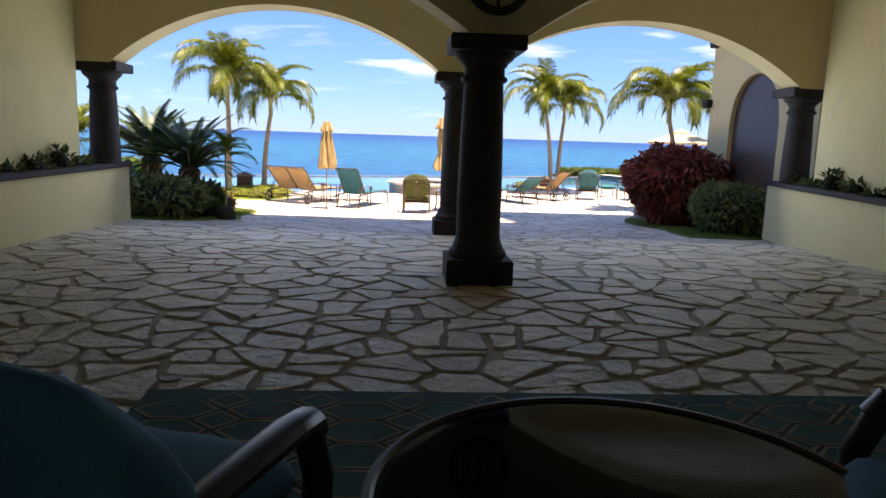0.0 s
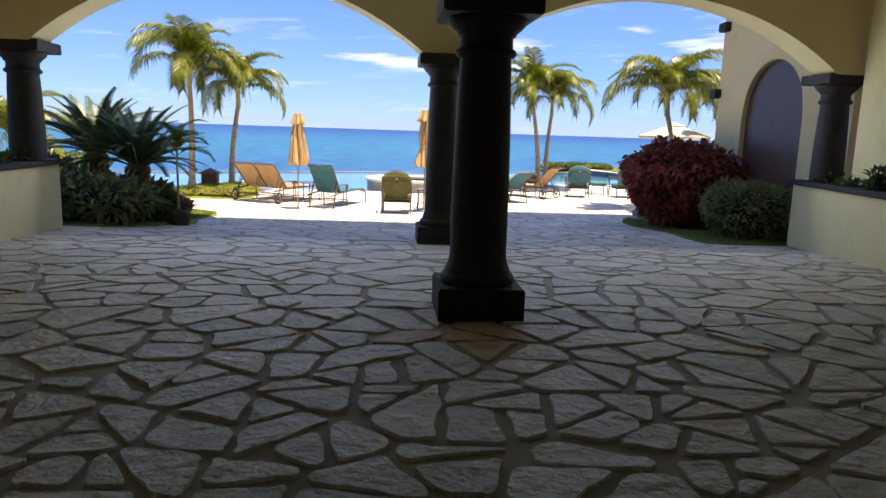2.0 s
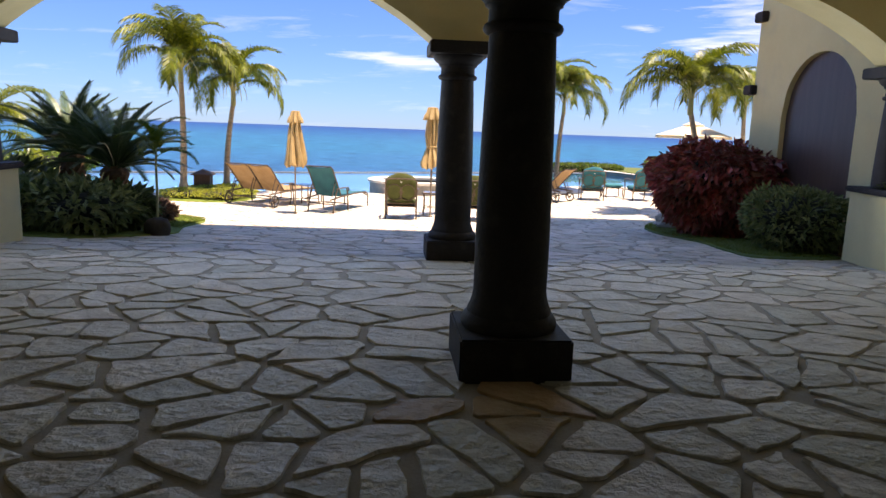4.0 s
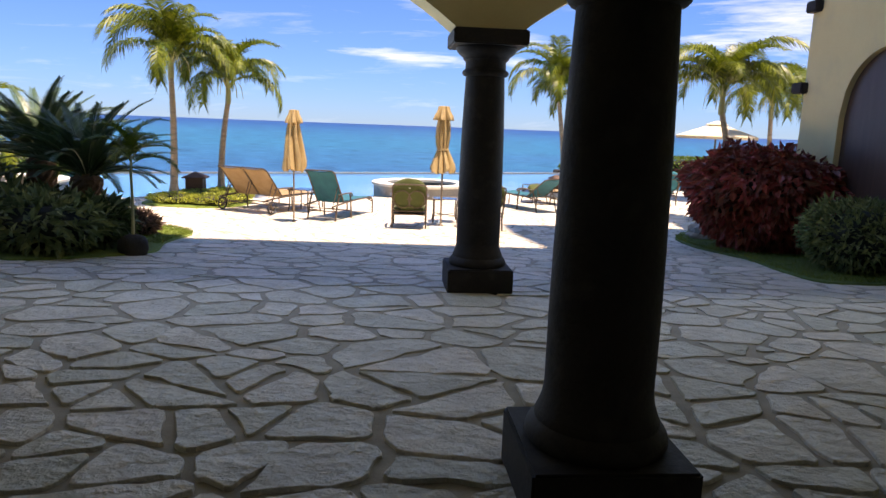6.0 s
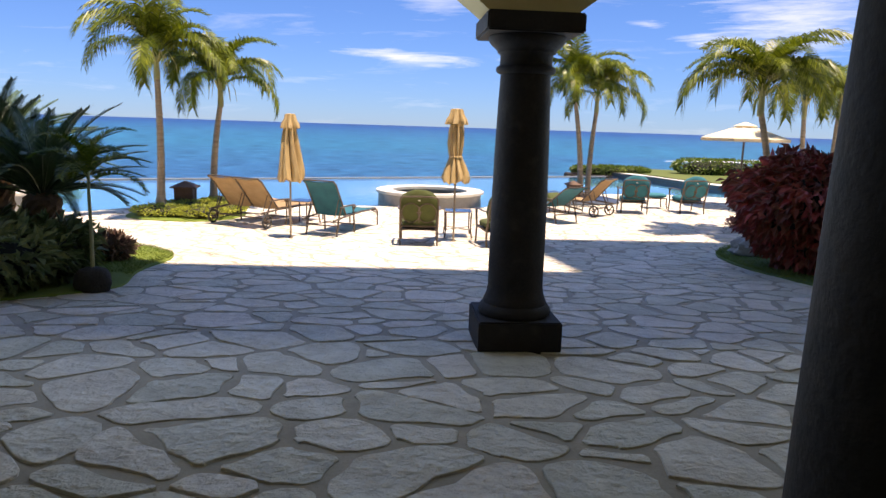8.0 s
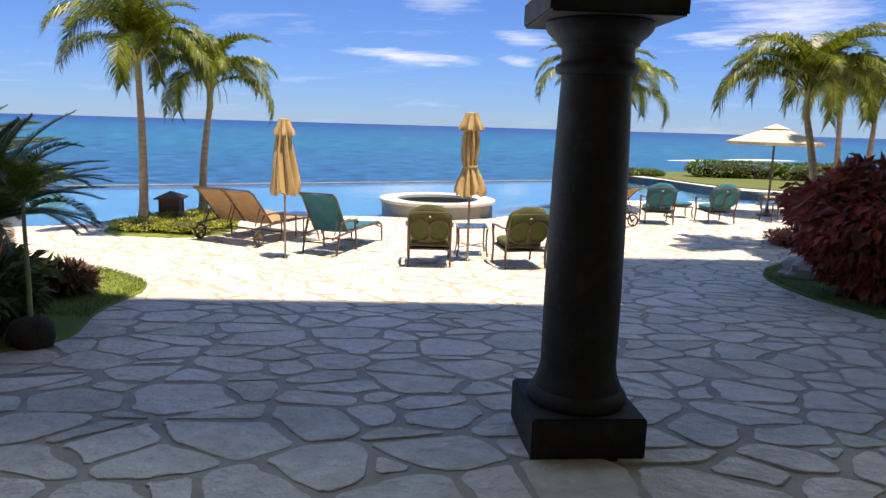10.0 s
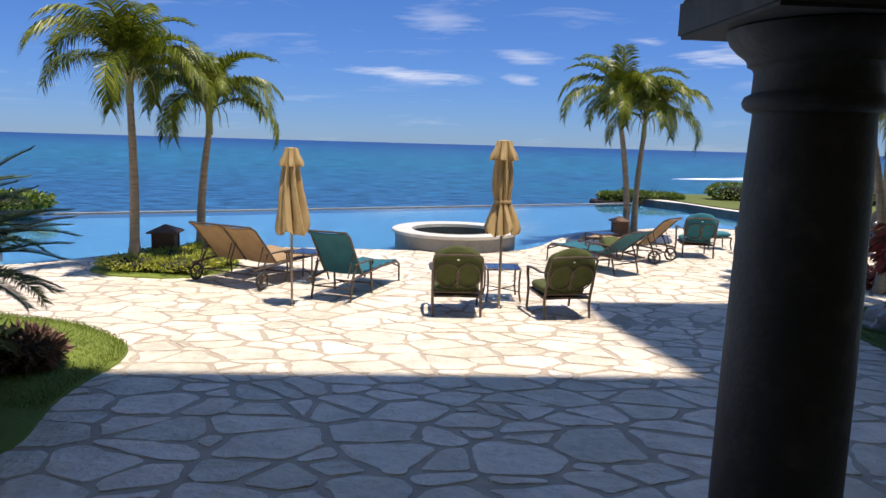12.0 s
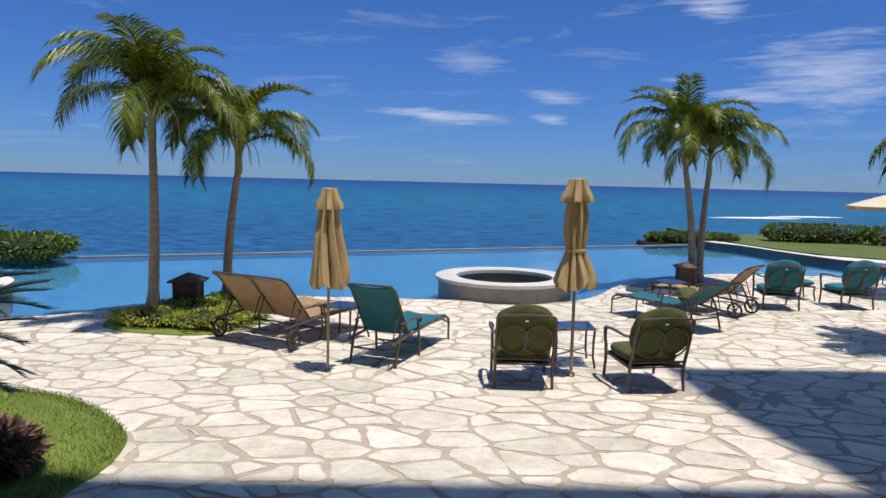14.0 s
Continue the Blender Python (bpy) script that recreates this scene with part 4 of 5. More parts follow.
# ground cover under the palms
for i, (x, y, rx, ry) in enumerate(((-6.9, 20.75, 0.75, 0.5), (-6.05, 20.7, 0.6, 0.5), (-5.75, 21.4, 0.45, 0.6), (-6.7, 21.6, 0.7, 0.6), (-6.3, 22.4, 0.5, 0.5))):
    bush("groundcover", (x, y, ground(y) + 0.03), (rx, ry, 0.12), 1500, 0.065, LIMELEAF, "low lime green groundcover under the palms", "plant", "ball", -0.3, 70 + i, 0.5, 0.25, "lime groundcover")
# hedges
solid("ground_hedge_bank", Shape().box((7.2, 41.4, -2.1), (4.4, 1.6, 3.0), bevel=0.05), SOIL, "low earth bank under the hedge", "ground", "structure")
for i, (x, y, sx, sy, h) in enumerate(((7.2, 41.3, 1.9, 0.5, 0.21), (13.0, 42.5, 2.2, 0.75, 0.46), (17.2, 41.8, 2.3, 0.75, 0.46), (21.6, 41.0, 2.4, 0.75, 0.46), (-15.4, 28.6, 2.0, 0.9, 0.34), (26.0, 40, 2.4, 0.75, 0.46))):
    bush("hedge", (x, y, -0.62), (sx, sy, h), 3600, 0.15, HEDGELEAF, "clipped dense green hedge at the lawn's edge", "hedge", "box", 0.0, 80 + i, 0.5, 0.08, "clipped hedges")
# planter plants
for i in range(11):
    for at, u, sg in ((HOUSE, -5.47, 1), (RIGHT, 5.58, 1)):
        p = at @ Vector((u, -6.3 + i * 0.62, 0.72))
        bush("planter_plant", p, (0.15, 0.15, 0.10 + 0.05 * (i % 3)), 110, 0.11, DARKLEAF, "small dark leafy plant in the planter", "plant", "ball", -0.3, 100 + i, 0.45, 0.2, "planter plants")

# low curved wall of a second spa at the west end
wl2 = thing("raised_planter", Matrix.Translation((-11.5, 21.2, -0.6)), "round cream raised planter wall at the pool edge", "planter")
part("wall", Shape().lathe([(1.5, -0.4), (1.5, 0.36), (1.1, 0.36), (1.1, 0.1), (0.02, 0.1)], 48), PLASTER, wl2, "grey plastered wall", True)
part("rim", Shape().lathe([(1.06, 0.365), (1.06, 0.43), (1.54, 0.43), (1.54, 0.365)], 48, ring=True), COPING, wl2, "pale stone rim", True)
solid("wall_far", Shape().box((27, 36, 0.6), (5, 0.4, 2.6)), WALLFAR, "plain beige boundary wall beyond the lawn", "wall", "structure")


# ---- furniture ----
def arc(c, r, a0, a1, n, plane="xz", k=1.0):
    out = []
    for i in range(n + 1):
        a = a0 + (a1 - a0) * i / n
        p, q = r * math.cos(a), r * k * math.sin(a)
        out.append((c[0] + p, c[1], c[2] + q) if plane == "xz" else (c[0], c[1] + p, c[2] + q) if plane == "yz" else (c[0] + p, c[1] + q, c[2]))
    return out


def deep_chair(mat, label, group):
    """A cast aluminium armchair that faces +y, with thick cushions."""
    ch = thing("armchair", Matrix(), label, "armchair", group)
    w = 0.34
    for sx in (-1, 1):
        part("front_leg", Shape().tube([(sx * w, 0.36, 0.60), (sx * w, 0.385, 0.52), (sx * w, 0.34, 0.40), (sx * w, 0.33, 0.25), (sx * w, 0.37, 0.0)], [0.019, 0.02, 0.021, 0.02, 0.018], 8), METAL, ch, "", True)
        part("back_leg", Shape().tube([(sx * w, -0.50, 0.70), (sx * w, -0.44, 0.50), (sx * w, -0.38, 0.33), (sx * w, -0.36, 0.2), (sx * w, -0.40, 0.0)], [0.018, 0.02, 0.021, 0.02, 0.018], 8), METAL, ch, "", True)
        part("armrest", Shape().tube([(sx * w, -0.49, 0.68), (sx * (w + 0.03), -0.25, 0.655), (sx * (w + 0.04), 0.05, 0.665), (sx * (w + 0.03), 0.30, 0.645), (sx * w, 0.385, 0.60), (sx * w, 0.39, 0.55), (sx * w, 0.35, 0.535)], [0.018, 0.024, 0.028, 0.028, 0.024, 0.02, 0.014], 8, 0.6), METAL, ch, "", True)
    part("seat_frame", Shape().tube([(-w, -0.37, 0.29), (w, -0.37, 0.29), (w, 0.34, 0.31), (-w, 0.34, 0.31)], 0.017, 8, closed=True).box((0, 0, 0.30), (0.64, 0.68, 0.012)), METAL, ch)
    top = [(-w, -0.50, 0.70), (-w, -0.565, 0.855), (-w * 0.95, -0.585, 0.895), (-w * 0.8, -0.592, 0.912), (0, -0.596, 0.92), (w * 0.8, -0.592, 0.912), (w * 0.95, -0.585, 0.895), (w, -0.565, 0.855), (w, -0.50, 0.70)]
    part("back_frame", Shape().tube(top, 0.016, 8).tube([(-w, -0.40, 0.36), (w, -0.40, 0.36)], 0.014, 8), METAL, ch, "", True)
    tilt = Matrix.Translation((0, -0.485, 0.615)) @ Matrix.Rotation(math.atan2(0.19, 0.54), 4, "X")
    for sx in (-1, 1):
        part("back_ring", Shape().tube([tilt @ Vector(p) for p in arc((sx * 0.145, -0.012, 0), 0.165, 0, 2 * math.pi, 30, k=1.15)[:-1]], 0.011, 6, closed=True), METAL, ch, "", True)
    part("back_tie", Shape().box((0, 0, 0), (0.10, 0.02, 0.035), bevel=0.006, m=tilt).box((0, 0, 0.1), (0.016, 0.02, 0.2), m=tilt @ Matrix.Translation((0, 0, -0.2))), METAL, ch)
    part("seat_cushion", Shape().cushion((0, 0.02, 0.385), (0.64, 0.74, 0.17), 5, 18, lump=0.03), mat, ch, "plump seat cushion", True)
    bk = tilt @ Matrix.Translation((0, 0.10, 0.06))
    part("back_cushion", Shape().cushion((0, 0, 0.0), (0.69, 0.20, 0.70), 11, 28, m=bk, lump=0.045), mat, ch, "thick tufted back cushion", True)
    part("care_tag", Shape().box((0, -0.005, 0.245), (0.035, 0.006, 0.018), m=tilt @ Matrix.Translation((0, 0.004, 0))), TAG, ch, "small white tag")
    return ch


def place(x, y, face):
    """A pose on the paving for a thing that faces the compass angle (0 = out to sea, positive to the left)."""
    return Matrix.Translation((x, y, ground(y) + 0.004)) @ Matrix.Rotation(radians(face), 4, "Z")


green = deep_chair(GREENCUSH, "bronze metal armchair with olive green cushions", "green armchairs by the pool")
green.matrix_world = place(-1.12, 18.52, 3)
copy_thing(green, place(0.38, 18.62, 14))
teal = deep_chair(TEALCUSH, "bronze metal armchair with teal cushions", "teal armchairs by the pool")
teal.matrix_world = place(4.35, 24.75, -4)
copy_thing(teal, place(5.95, 25.15, 8))
copy_thing(teal, place(8.85, 25.7, 78))


def footstool(mat, label):
    """A low metal footstool with a cushion."""
    f = thing("footstool", Matrix(), label, "footstool")
    for sx in (-1, 1):
        for sy in (-1, 1):
            part("leg", Shape().tube([(sx * 0.28, sy * 0.22, 0.30), (sx * 0.27, sy * 0.21, 0.15), (sx * 0.30, sy * 0.23, 0.0)], 0.018, 8), METAL, f, "", True)
    part("frame", Shape().tube([(-0.28, -0.22, 0.30), (0.28, -0.22, 0.30), (0.28, 0.22, 0.30), (-0.28, 0.22, 0.30)], 0.018, 8, closed=True).box((0, 0, 0.30), (0.54, 0.42, 0.012)), METAL, f)
    part("cushion", Shape().cushion((0, 0, 0.375), (0.60, 0.48, 0.14), 6, 16, lump=0.03), mat, f, "flat teal cushion", True)
    return f


footstool(TEALCUSH, "low bronze metal footstool with a teal cushion").matrix_world = place(5.30, 26.0, 6)


def chaise(mat, label, group, seats=1, wheels=False, angle=52):
    """A sling lounger along y: foot end at +y, backrest at -y."""
    c = thing("chaise_lounge", Matrix(), label, "lounger", group)
    w, zf, hinge = 0.33 * seats + 0.02 * (seats - 1), 0.36, -0.30
    foot = 1.18
    for sx in (-1, 1):
        part("side_rail", Shape().tube([(sx * w, -0.85, zf - 0.04), (sx * w, -0.3, zf), (sx * w, 0.4, zf + 0.02), (sx * w, foot - 0.1, zf + 0.01), (sx * w, foot, zf - 0.04), (sx * w, foot + 0.03, zf - 0.12)], 0.02, 8), METAL, c, "", True)
        part("front_leg", Shape().tube([(sx * w, foot - 0.28, zf), (sx * w, foot + 0.02, zf - 0.10), (sx * w, foot + 0.03, 0.0)], 0.017, 8), METAL, c, "", True)
        part("middle_leg", Shape().tube([(sx * w, -0.02, 0.56), (sx * w, 0.03, zf), (sx * w, 0.06, 0.0)], 0.018, 8), METAL, c, "", True)
        part("back_leg", Shape().tube([(sx * w, -0.52, zf + 0.18), (sx * w, -0.62, zf), (sx * w, -0.72, 0.0 if not wheels else 0.10)], 0.018, 8), METAL, c, "", True)
        part("armrest", Shape().tube([(sx * w, -0.58, 0.55), (sx * (w + 0.02), -0.3, 0.565), (sx * (w + 0.02), 0.0, 0.56), (sx * w, 0.10, 0.51), (sx * w, 0.06, 0.47)], [0.018, 0.026, 0.026, 0.02, 0.015], 8, 0.6), METAL, c, "", True)
        if wheels:
            wh = part("wheel", Shape().tube([(sx * (w + 0.05), -0.72 + 0.13 * math.cos(a), 0.15 + 0.13 * math.sin(a)) for a in [2 * math.pi * i / 28 for i in range(28)]], 0.02, 8, closed=True), RUBBER, c, "dark rubber wheel", True)
            hub = Shape().tube([(sx * (w - 0.02), -0.72, 0.15), (sx * (w + 0.09), -0.72, 0.15)], 0.025, 10)
            for a in (0.3, 0.3 + 2.09, 0.3 + 4.19):
                hub.tube([(sx * (w + 0.05), -0.72, 0.15), (sx * (w + 0.05), -0.72 + 0.11 * math.cos(a), 0.15 + 0.12 * math.sin(a))], 0.013, 6)
            part("hub", hub, METAL, wh)
    for y, z in ((0.06, 0.16), (foot, zf - 0.03), (-0.66, 0.2)):
        part("cross_bar", Shape().tube([(-w, y, z), (w, y, z)], 0.013, 8), METAL, c)
    for sx in (-1, 1):
        part("brace", Shape().tube([(-sx * w, 0.06, 0.16), (0, -0.3, 0.22), (sx * w, -0.66, 0.2)], 0.009, 6), METAL, c)
    a = radians(angle)
    for k in range(seats):
        x0 = -w + 0.02 + k * (2 * w / seats)
        x1 = x0 + 2 * w / seats - 0.04
        rows = [[(x0 + (x1 - x0) * i / 6, hinge + 0.05 + (foot - hinge - 0.08) * j / 14, zf + 0.035 - 0.025 * math.sin(math.pi * i / 6) + 0.012 * math.sin(j * 2.1)) for i in range(7)] for j in range(15)]
        part("seat_sling", Shape().slab(rows, 0.018), mat, c, "stretched sling seat", True)
        L = 0.86
        rows = []
        for j in range(13):
            d = L * j / 12
            roll = 0.05 * max(0, (j - 10) / 2) ** 2
            rows.append([(x0 + (x1 - x0) * i / 6, hinge - d * math.cos(a) - roll, zf + 0.03 + d * math.sin(a) - 0.02 * math.sin(math.pi * i / 6) - roll * 0.6 + 0.008 * math.sin(j * 2.4)) for i in range(7)])
        part("back_sling", Shape().slab(rows, 0.022), mat, c, "stretched sling backrest", True)
        fr = Shape()
        for x in (x0 - 0.012, x1 + 0.012):
            fr.tube([(x, hinge, zf + 0.01), (x, hinge - L * 0.9 * math.cos(a), zf + L * 0.9 * math.sin(a)), (x, hinge - L * math.cos(a) - 0.05, zf + L * math.sin(a) - 0.01)], 0.016, 8)
        fr.tube([(x0, hinge - L * math.cos(a) - 0.04, zf + L * math.sin(a)), (x1, hinge - L * math.cos(a) - 0.04, zf + L * math.sin(a))], 0.015, 8)
        fr.tube([(x0 + 0.02, hinge - 0.45 * math.cos(a), zf + 0.42 * math.sin(a)), (x0 + 0.02, -0.72, zf)], 0.01, 6).tube([(x1 - 0.02, hinge - 0.45 * math.cos(a), zf + 0.42 * math.sin(a)), (x1 - 0.02, -0.72, zf)], 0.01, 6)
        part("back_frame", fr, METAL, c)
    return c


tan2 = chaise(TANSLING, "double lounger with tan sling fabric on wheels", "loungers by the pool", 2, True, 50)
tan2.matrix_world = place(-4.60, 20.42, -25.5)
tealc = chaise(TEALSLING, "bronze framed lounger with teal sling fabric", "loungers by the pool", 1, False, 56)
tealc.matrix_world = place(-2.82, 19.55, -17)
tealf = chaise(TEALSLING, "bronze framed lounger with teal sling, backrest laid low", "loungers by the pool", 1, False, 36)
tealf.matrix_world = place(1.75, 22.55, 35)
tan1 = chaise(TANSLING, "lounger with tan sling fabric on wheels", "loungers by the pool", 1, True, 46)
tan1.matrix_world = place(2.75, 24.0, 48)
copy_thing(tealc, place(10.3, 30.0, 80))
copy_thing(tan1, place(9.9, 28.5, 80))
pillow = Shape().cushion((0, 0, 0.0), (0.48, 0.16, 0.34), 4, 16, lump=0.06)
solid("pillow", pillow, GREENCUSH, "olive green pillow leaning on the lounger's backrest", "pillow", smooth=True, at=place(1.75, 22.55, 35) @ pose(0, -0.30, 0.545, rx=-50))


def side_table(label):
    t = thing("side_table", Matrix(), label, "table", "side tables")
    part("glass_top", Shape().box((0, 0, 0.515), (0.50, 0.50, 0.010)), TABLEGLASS, t, "smoked glass top")
    part("top_frame", Shape().tube([(-0.27, -0.27, 0.51), (0.27, -0.27, 0.51), (0.27, 0.27, 0.51), (-0.27, 0.27, 0.51)], 0.02, 8, closed=True), METAL, t)
    for sx in (-1, 1):
        for sy in (-1, 1):
            part("leg", Shape().tube([(sx * 0.255, sy * 0.255, 0.50), (sx * 0.245, sy * 0.245, 0.35), (sx * 0.245, sy * 0.245, 0.15), (sx * 0.27, sy * 0.27, 0.0)], 0.016, 8), METAL, t, "", True)
    part("stretcher", Shape().tube([(-0.245, -0.245, 0.16), (0.245, 0.245, 0.16)], 0.008, 6).tube([(0.245, -0.245, 0.16), (-0.245, 0.245, 0.16)], 0.008, 6), METAL, t)
    return t


st = side_table("small square side table with smoked glass top")
st.matrix_world = place(-0.40, 19.45, 4)
copy_thing(st, place(-3.72, 20.35, -20))
copy_thing(st, place(2.1, 24.3, 30))
copy_thing(st, place(7.75, 25.7, 10))


def parasol(tied, label):
    u = thing("parasol", Matrix(), label, "parasol", "closed parasols")
    part("pole", Shape().tube([(0, 0, -0.02), (0, 0, 1.2), (0, 0, 2.47)], 0.021, 12), POLE, u, "bronze pole", True)
    part("deck_socket", Shape().lathe([(0.05, 0), (0.05, 0.012), (0.03, 0.03), (0.022, 0.03)], 16), METAL, u, "", True)
    n = 96
    if tied:
        prof = [(0.23, 1.13), (0.245, 1.20), (0.215, 1.32), (0.165, 1.46), (0.115, 1.58), (0.108, 1.62), (0.12, 1.68), (0.14, 1.85), (0.135, 2.05), (0.115, 2.2), (0.095, 2.32), (0.03, 2.36)]
    else:
        prof = [(0.255, 1.16), (0.27, 1.22), (0.262, 1.34), (0.24, 1.5), (0.215, 1.7), (0.185, 1.9), (0.15, 2.1), (0.12, 2.25), (0.09, 2.36), (0.03, 2.38)]
    rows = []
    for i, (r, z) in enumerate(prof):
        low = max(0.0, 1 - i / 4)
        ring = []
        for j in range(n):
            a = 2 * math.pi * j / n
            depth = 0.64 if 0 < i < len(prof) - 3 else 0.30
            fold = abs(math.sin(4.0 * a + 0.14 * i + 0.6 * math.sin(2 * a + 0.4))) ** 0.7
            k = 1.10 - depth * (1 - fold) + 0.07 * math.sin(5 * a + 0.6 * i) + 0.05 * math.sin(19 * a + 1.3 * i) + 0.10 * math.sin(a + 0.7)
            ring.append((r * k * math.cos(a) + 0.012 * math.sin(0.9 * i), r * k * math.sin(a), z + low * (0.05 * fold + 0.03 * math.sin(3 * a + 1) - 0.03)))
        rows.append(ring + ring[:1])
    part("canopy", Shape().grid(rows), CANVAS, u, "folded tan canvas canopy", True)
    part("vent_flap", Shape().lathe([(0.165, 2.20), (0.180, 2.215), (0.160, 2.30), (0.130, 2.38), (0.112, 2.45), (0.102, 2.485), (0.015, 2.495)], n, wave=lambda a, i: 1 + (0.34 if i < 3 else 0.16) * (abs(math.sin(3 * a + 0.4)) ** 0.8 * 2 - 1.2) + 0.16 * math.sin(a + 0.3) + 0.05 * math.sin(17 * a + i)), CANVAS, u, "short tan top flap", True)
    if tied:
        part("strap", Shape().lathe([(0.118, 1.58), (0.124, 1.585), (0.124, 1.615), (0.118, 1.62)], 40, wave=lambda a, i: 1 + 0.05 * math.sin(8 * a)), CANVAS, u, "canvas tie strap", True)
    return u


pa = parasol(False, "closed tan canvas parasol hanging loose on its pole")
pa.matrix_world = place(-3.54, 18.52, 20) @ Matrix.Diagonal((0.84, 0.84, 0.925, 1))
pb = parasol(True, "closed tan canvas parasol tied at the waist")
pb.matrix_world = place(-0.47, 18.79, 60)
copy_thing(pb, place(9.3, 22.6, 10))

# the open parasol
op = thing("open_parasol", Matrix.Translation((8.1, 27.0, -0.6)), "open square cream canvas parasol on a pole", "parasol")
part("pole", Shape().tube([(0, 0, 0), (0, 0, 2.4)], 0.03, 12), METAL, op, "bronze pole", True)
part("base", Shape().lathe([(0.28, 0), (0.28, 0.05), (0.08, 0.09), (0.04, 0.2)], 24), METAL, op, "round metal base", True)
can = Shape()
oct_ = [(1.28 * math.cos(a), 1.28 * math.sin(a)) for a in [math.pi / 4 * i + 0.2 for i in range(8)]]
rows = []
for k, z in ((1.0, 2.0), (1.0, 2.08), (0.75, 2.19), (0.5, 2.30), (0.25, 2.41), (0.2, 2.43)):
    rows.append([(x * k, y * k, z) for x, y in oct_ + oct_[:1]])
part("canopy", can.slab(rows, 0.01), PALECANVAS, op, "cream canvas canopy")
part("vent", Shape().lathe([(0.36, 2.435), (0.37, 2.445), (0.25, 2.49), (0.05, 2.56), (0.01, 2.565)], 8), PALECANVAS, op)
for x, y in oct_:
    part("rib", Shape().tube([(0, 0, 2.42), (x, y, 2.05)], 0.010, 6), POLE, op)


def lantern(at, label):
    b = thing("garden_lantern", at, label, "lantern", "garden lanterns")
    part("box", Shape().box((0, 0, 0.30), (0.42, 0.42, 0.5), bevel=0.01), BOARD, b)
    for sx in (-1, 1):
        for sy in (-1, 1):
            part("corner_post", Shape().box((sx * 0.21, sy * 0.21, 0.29), (0.04, 0.04, 0.54), bevel=0.004), BOARD, b)
    r = Shape()
    e, h = 0.31, 0.15
    r.add([(-e, -e, 0.55), (e, -e, 0.55), (e, e, 0.55), (-e, e, 0.55), (-e, -e, 0.58), (e, -e, 0.58), (e, e, 0.58), (-e, e, 0.58), (0, 0, 0.58 + h)],
          [(3, 2, 1, 0), (0, 1, 5, 4), (1, 2, 6, 5), (2, 3, 7, 6), (3, 0, 4, 7), (4, 5, 8), (5, 6, 8), (6, 7, 8), (7, 4, 8)])
    part("roof", r, BOARD, b, "low hipped roof")
    return b


ln = lantern(Matrix.Translation((-6.87, 21.9, -0.56)) @ Matrix.Scale(0.93, 4) @ Matrix.Rotation(0.15, 4, "Z"), "dark brown wooden lantern box with a hipped roof")
copy_thing(ln, Matrix.Translation((3.05, 26.75, -0.50)) @ Matrix.Scale(0.85, 4))

# ---- the seating at the start of the walk ----
rug = thing("rug", Matrix.Translation((1.05, 0.645, 0.07)) @ Matrix.Rotation(radians(6), 4, "Z"), "teal outdoor rug with an olive hexagon lattice", "rug")
RW, RH = 4.0, 6.0
part("rug_body", Shape().box((0, 0, 0.012), (RW, RH, 0.022), bevel=0.006), RUG, rug)
hw, hh, fl = 0.222, 0.122, 0.095
z = 0.0245


def outline_strips(shape, cx, cy, ring, k, w):
    """Flat woven lines along a closed outline shrunk by k."""
    ring = [Vector((cx + x * k, cy + y * k)) for x, y in ring]
    for a, b in zip(ring, ring[1:] + ring[:1]):
        d = (b - a).normalized()
        n = Vector((-d.y, d.x)) * w
        a, b = a - d * w * 0.6, b + d * w * 0.6
        shape.add([(a.x - n.x, a.y - n.y, z), (b.x - n.x, b.y - n.y, z), (b.x + n.x, b.y + n.y, z), (a.x + n.x, a.y + n.y, z)], [(0, 1, 2, 3)])


lat, seam = Shape(), Shape()
HEXAGON = [(-hw, 0), (-fl, hh), (fl, hh), (hw, 0), (fl, -hh), (-fl, -hh)]
RHOMB = [(-(hw - fl), 0), (0, hh), (hw - fl, 0), (0, -hh)]
for i in range(int(RW / (2 * hw))):
    for j in range(int(RH / (2 * hh))):
        cx, cy = -RW / 2 + hw + i * 2 * hw, -RH / 2 + hh + j * 2 * hh
        outline_strips(lat, cx, cy, HEXAGON, 0.88, 0.009)
        outline_strips(seam, cx, cy, HEXAGON, 1.0, 0.005)
        if cx + 2 * hw < RW / 2 and cy + 2 * hh < RH / 2:
            outline_strips(lat, cx + hw, cy + hh, RHOMB, 0.78, 0.009)
tagged(part("seams", seam, RUGSEAM, rug, "dark woven seams"), kind="stuff")
tagged(part("lattice", lat, RUGLINE, rug, "olive woven lattice"), kind="stuff")
tb = thing("coffee_table", Matrix.Translation((0.829, 1.750, 0.094)), "round smoked glass coffee table with dark metal rim", "table")
part("glass_top", Shape().lathe([(0.675, 0.415), (0.675, 0.425), (0.01, 0.425)], 64), TABLEGLASS, tb, "smoked glass top")
part("rim", Shape().tube([(0.69 * math.cos(a), 0.69 * math.sin(a), 0.42) for a in [2 * math.pi * i / 72 for i in range(72)]], 0.018, 8, closed=True), BRONZE, tb, "", True)
# added navy disc: the glass's dark tint and reflection, put in as colour
part("under_tray", Shape().lathe([(0.66, 0.385), (0.66, 0.40), (0.01, 0.40)], 48), NAVY, tb, "navy disc under the glass for its dark tint and reflection")
for a in (0.6, 2.17, 3.74, 5.31):
    x, y = math.cos(a), math.sin(a)
    part("leg", Shape().tube([(0.62 * x, 0.62 * y, 0.41), (0.58 * x, 0.58 * y, 0.25), (0.56 * x, 0.56 * y, 0.12), (0.60 * x, 0.60 * y, 0.0)], 0.02, 8), BRONZE, tb, "", True)


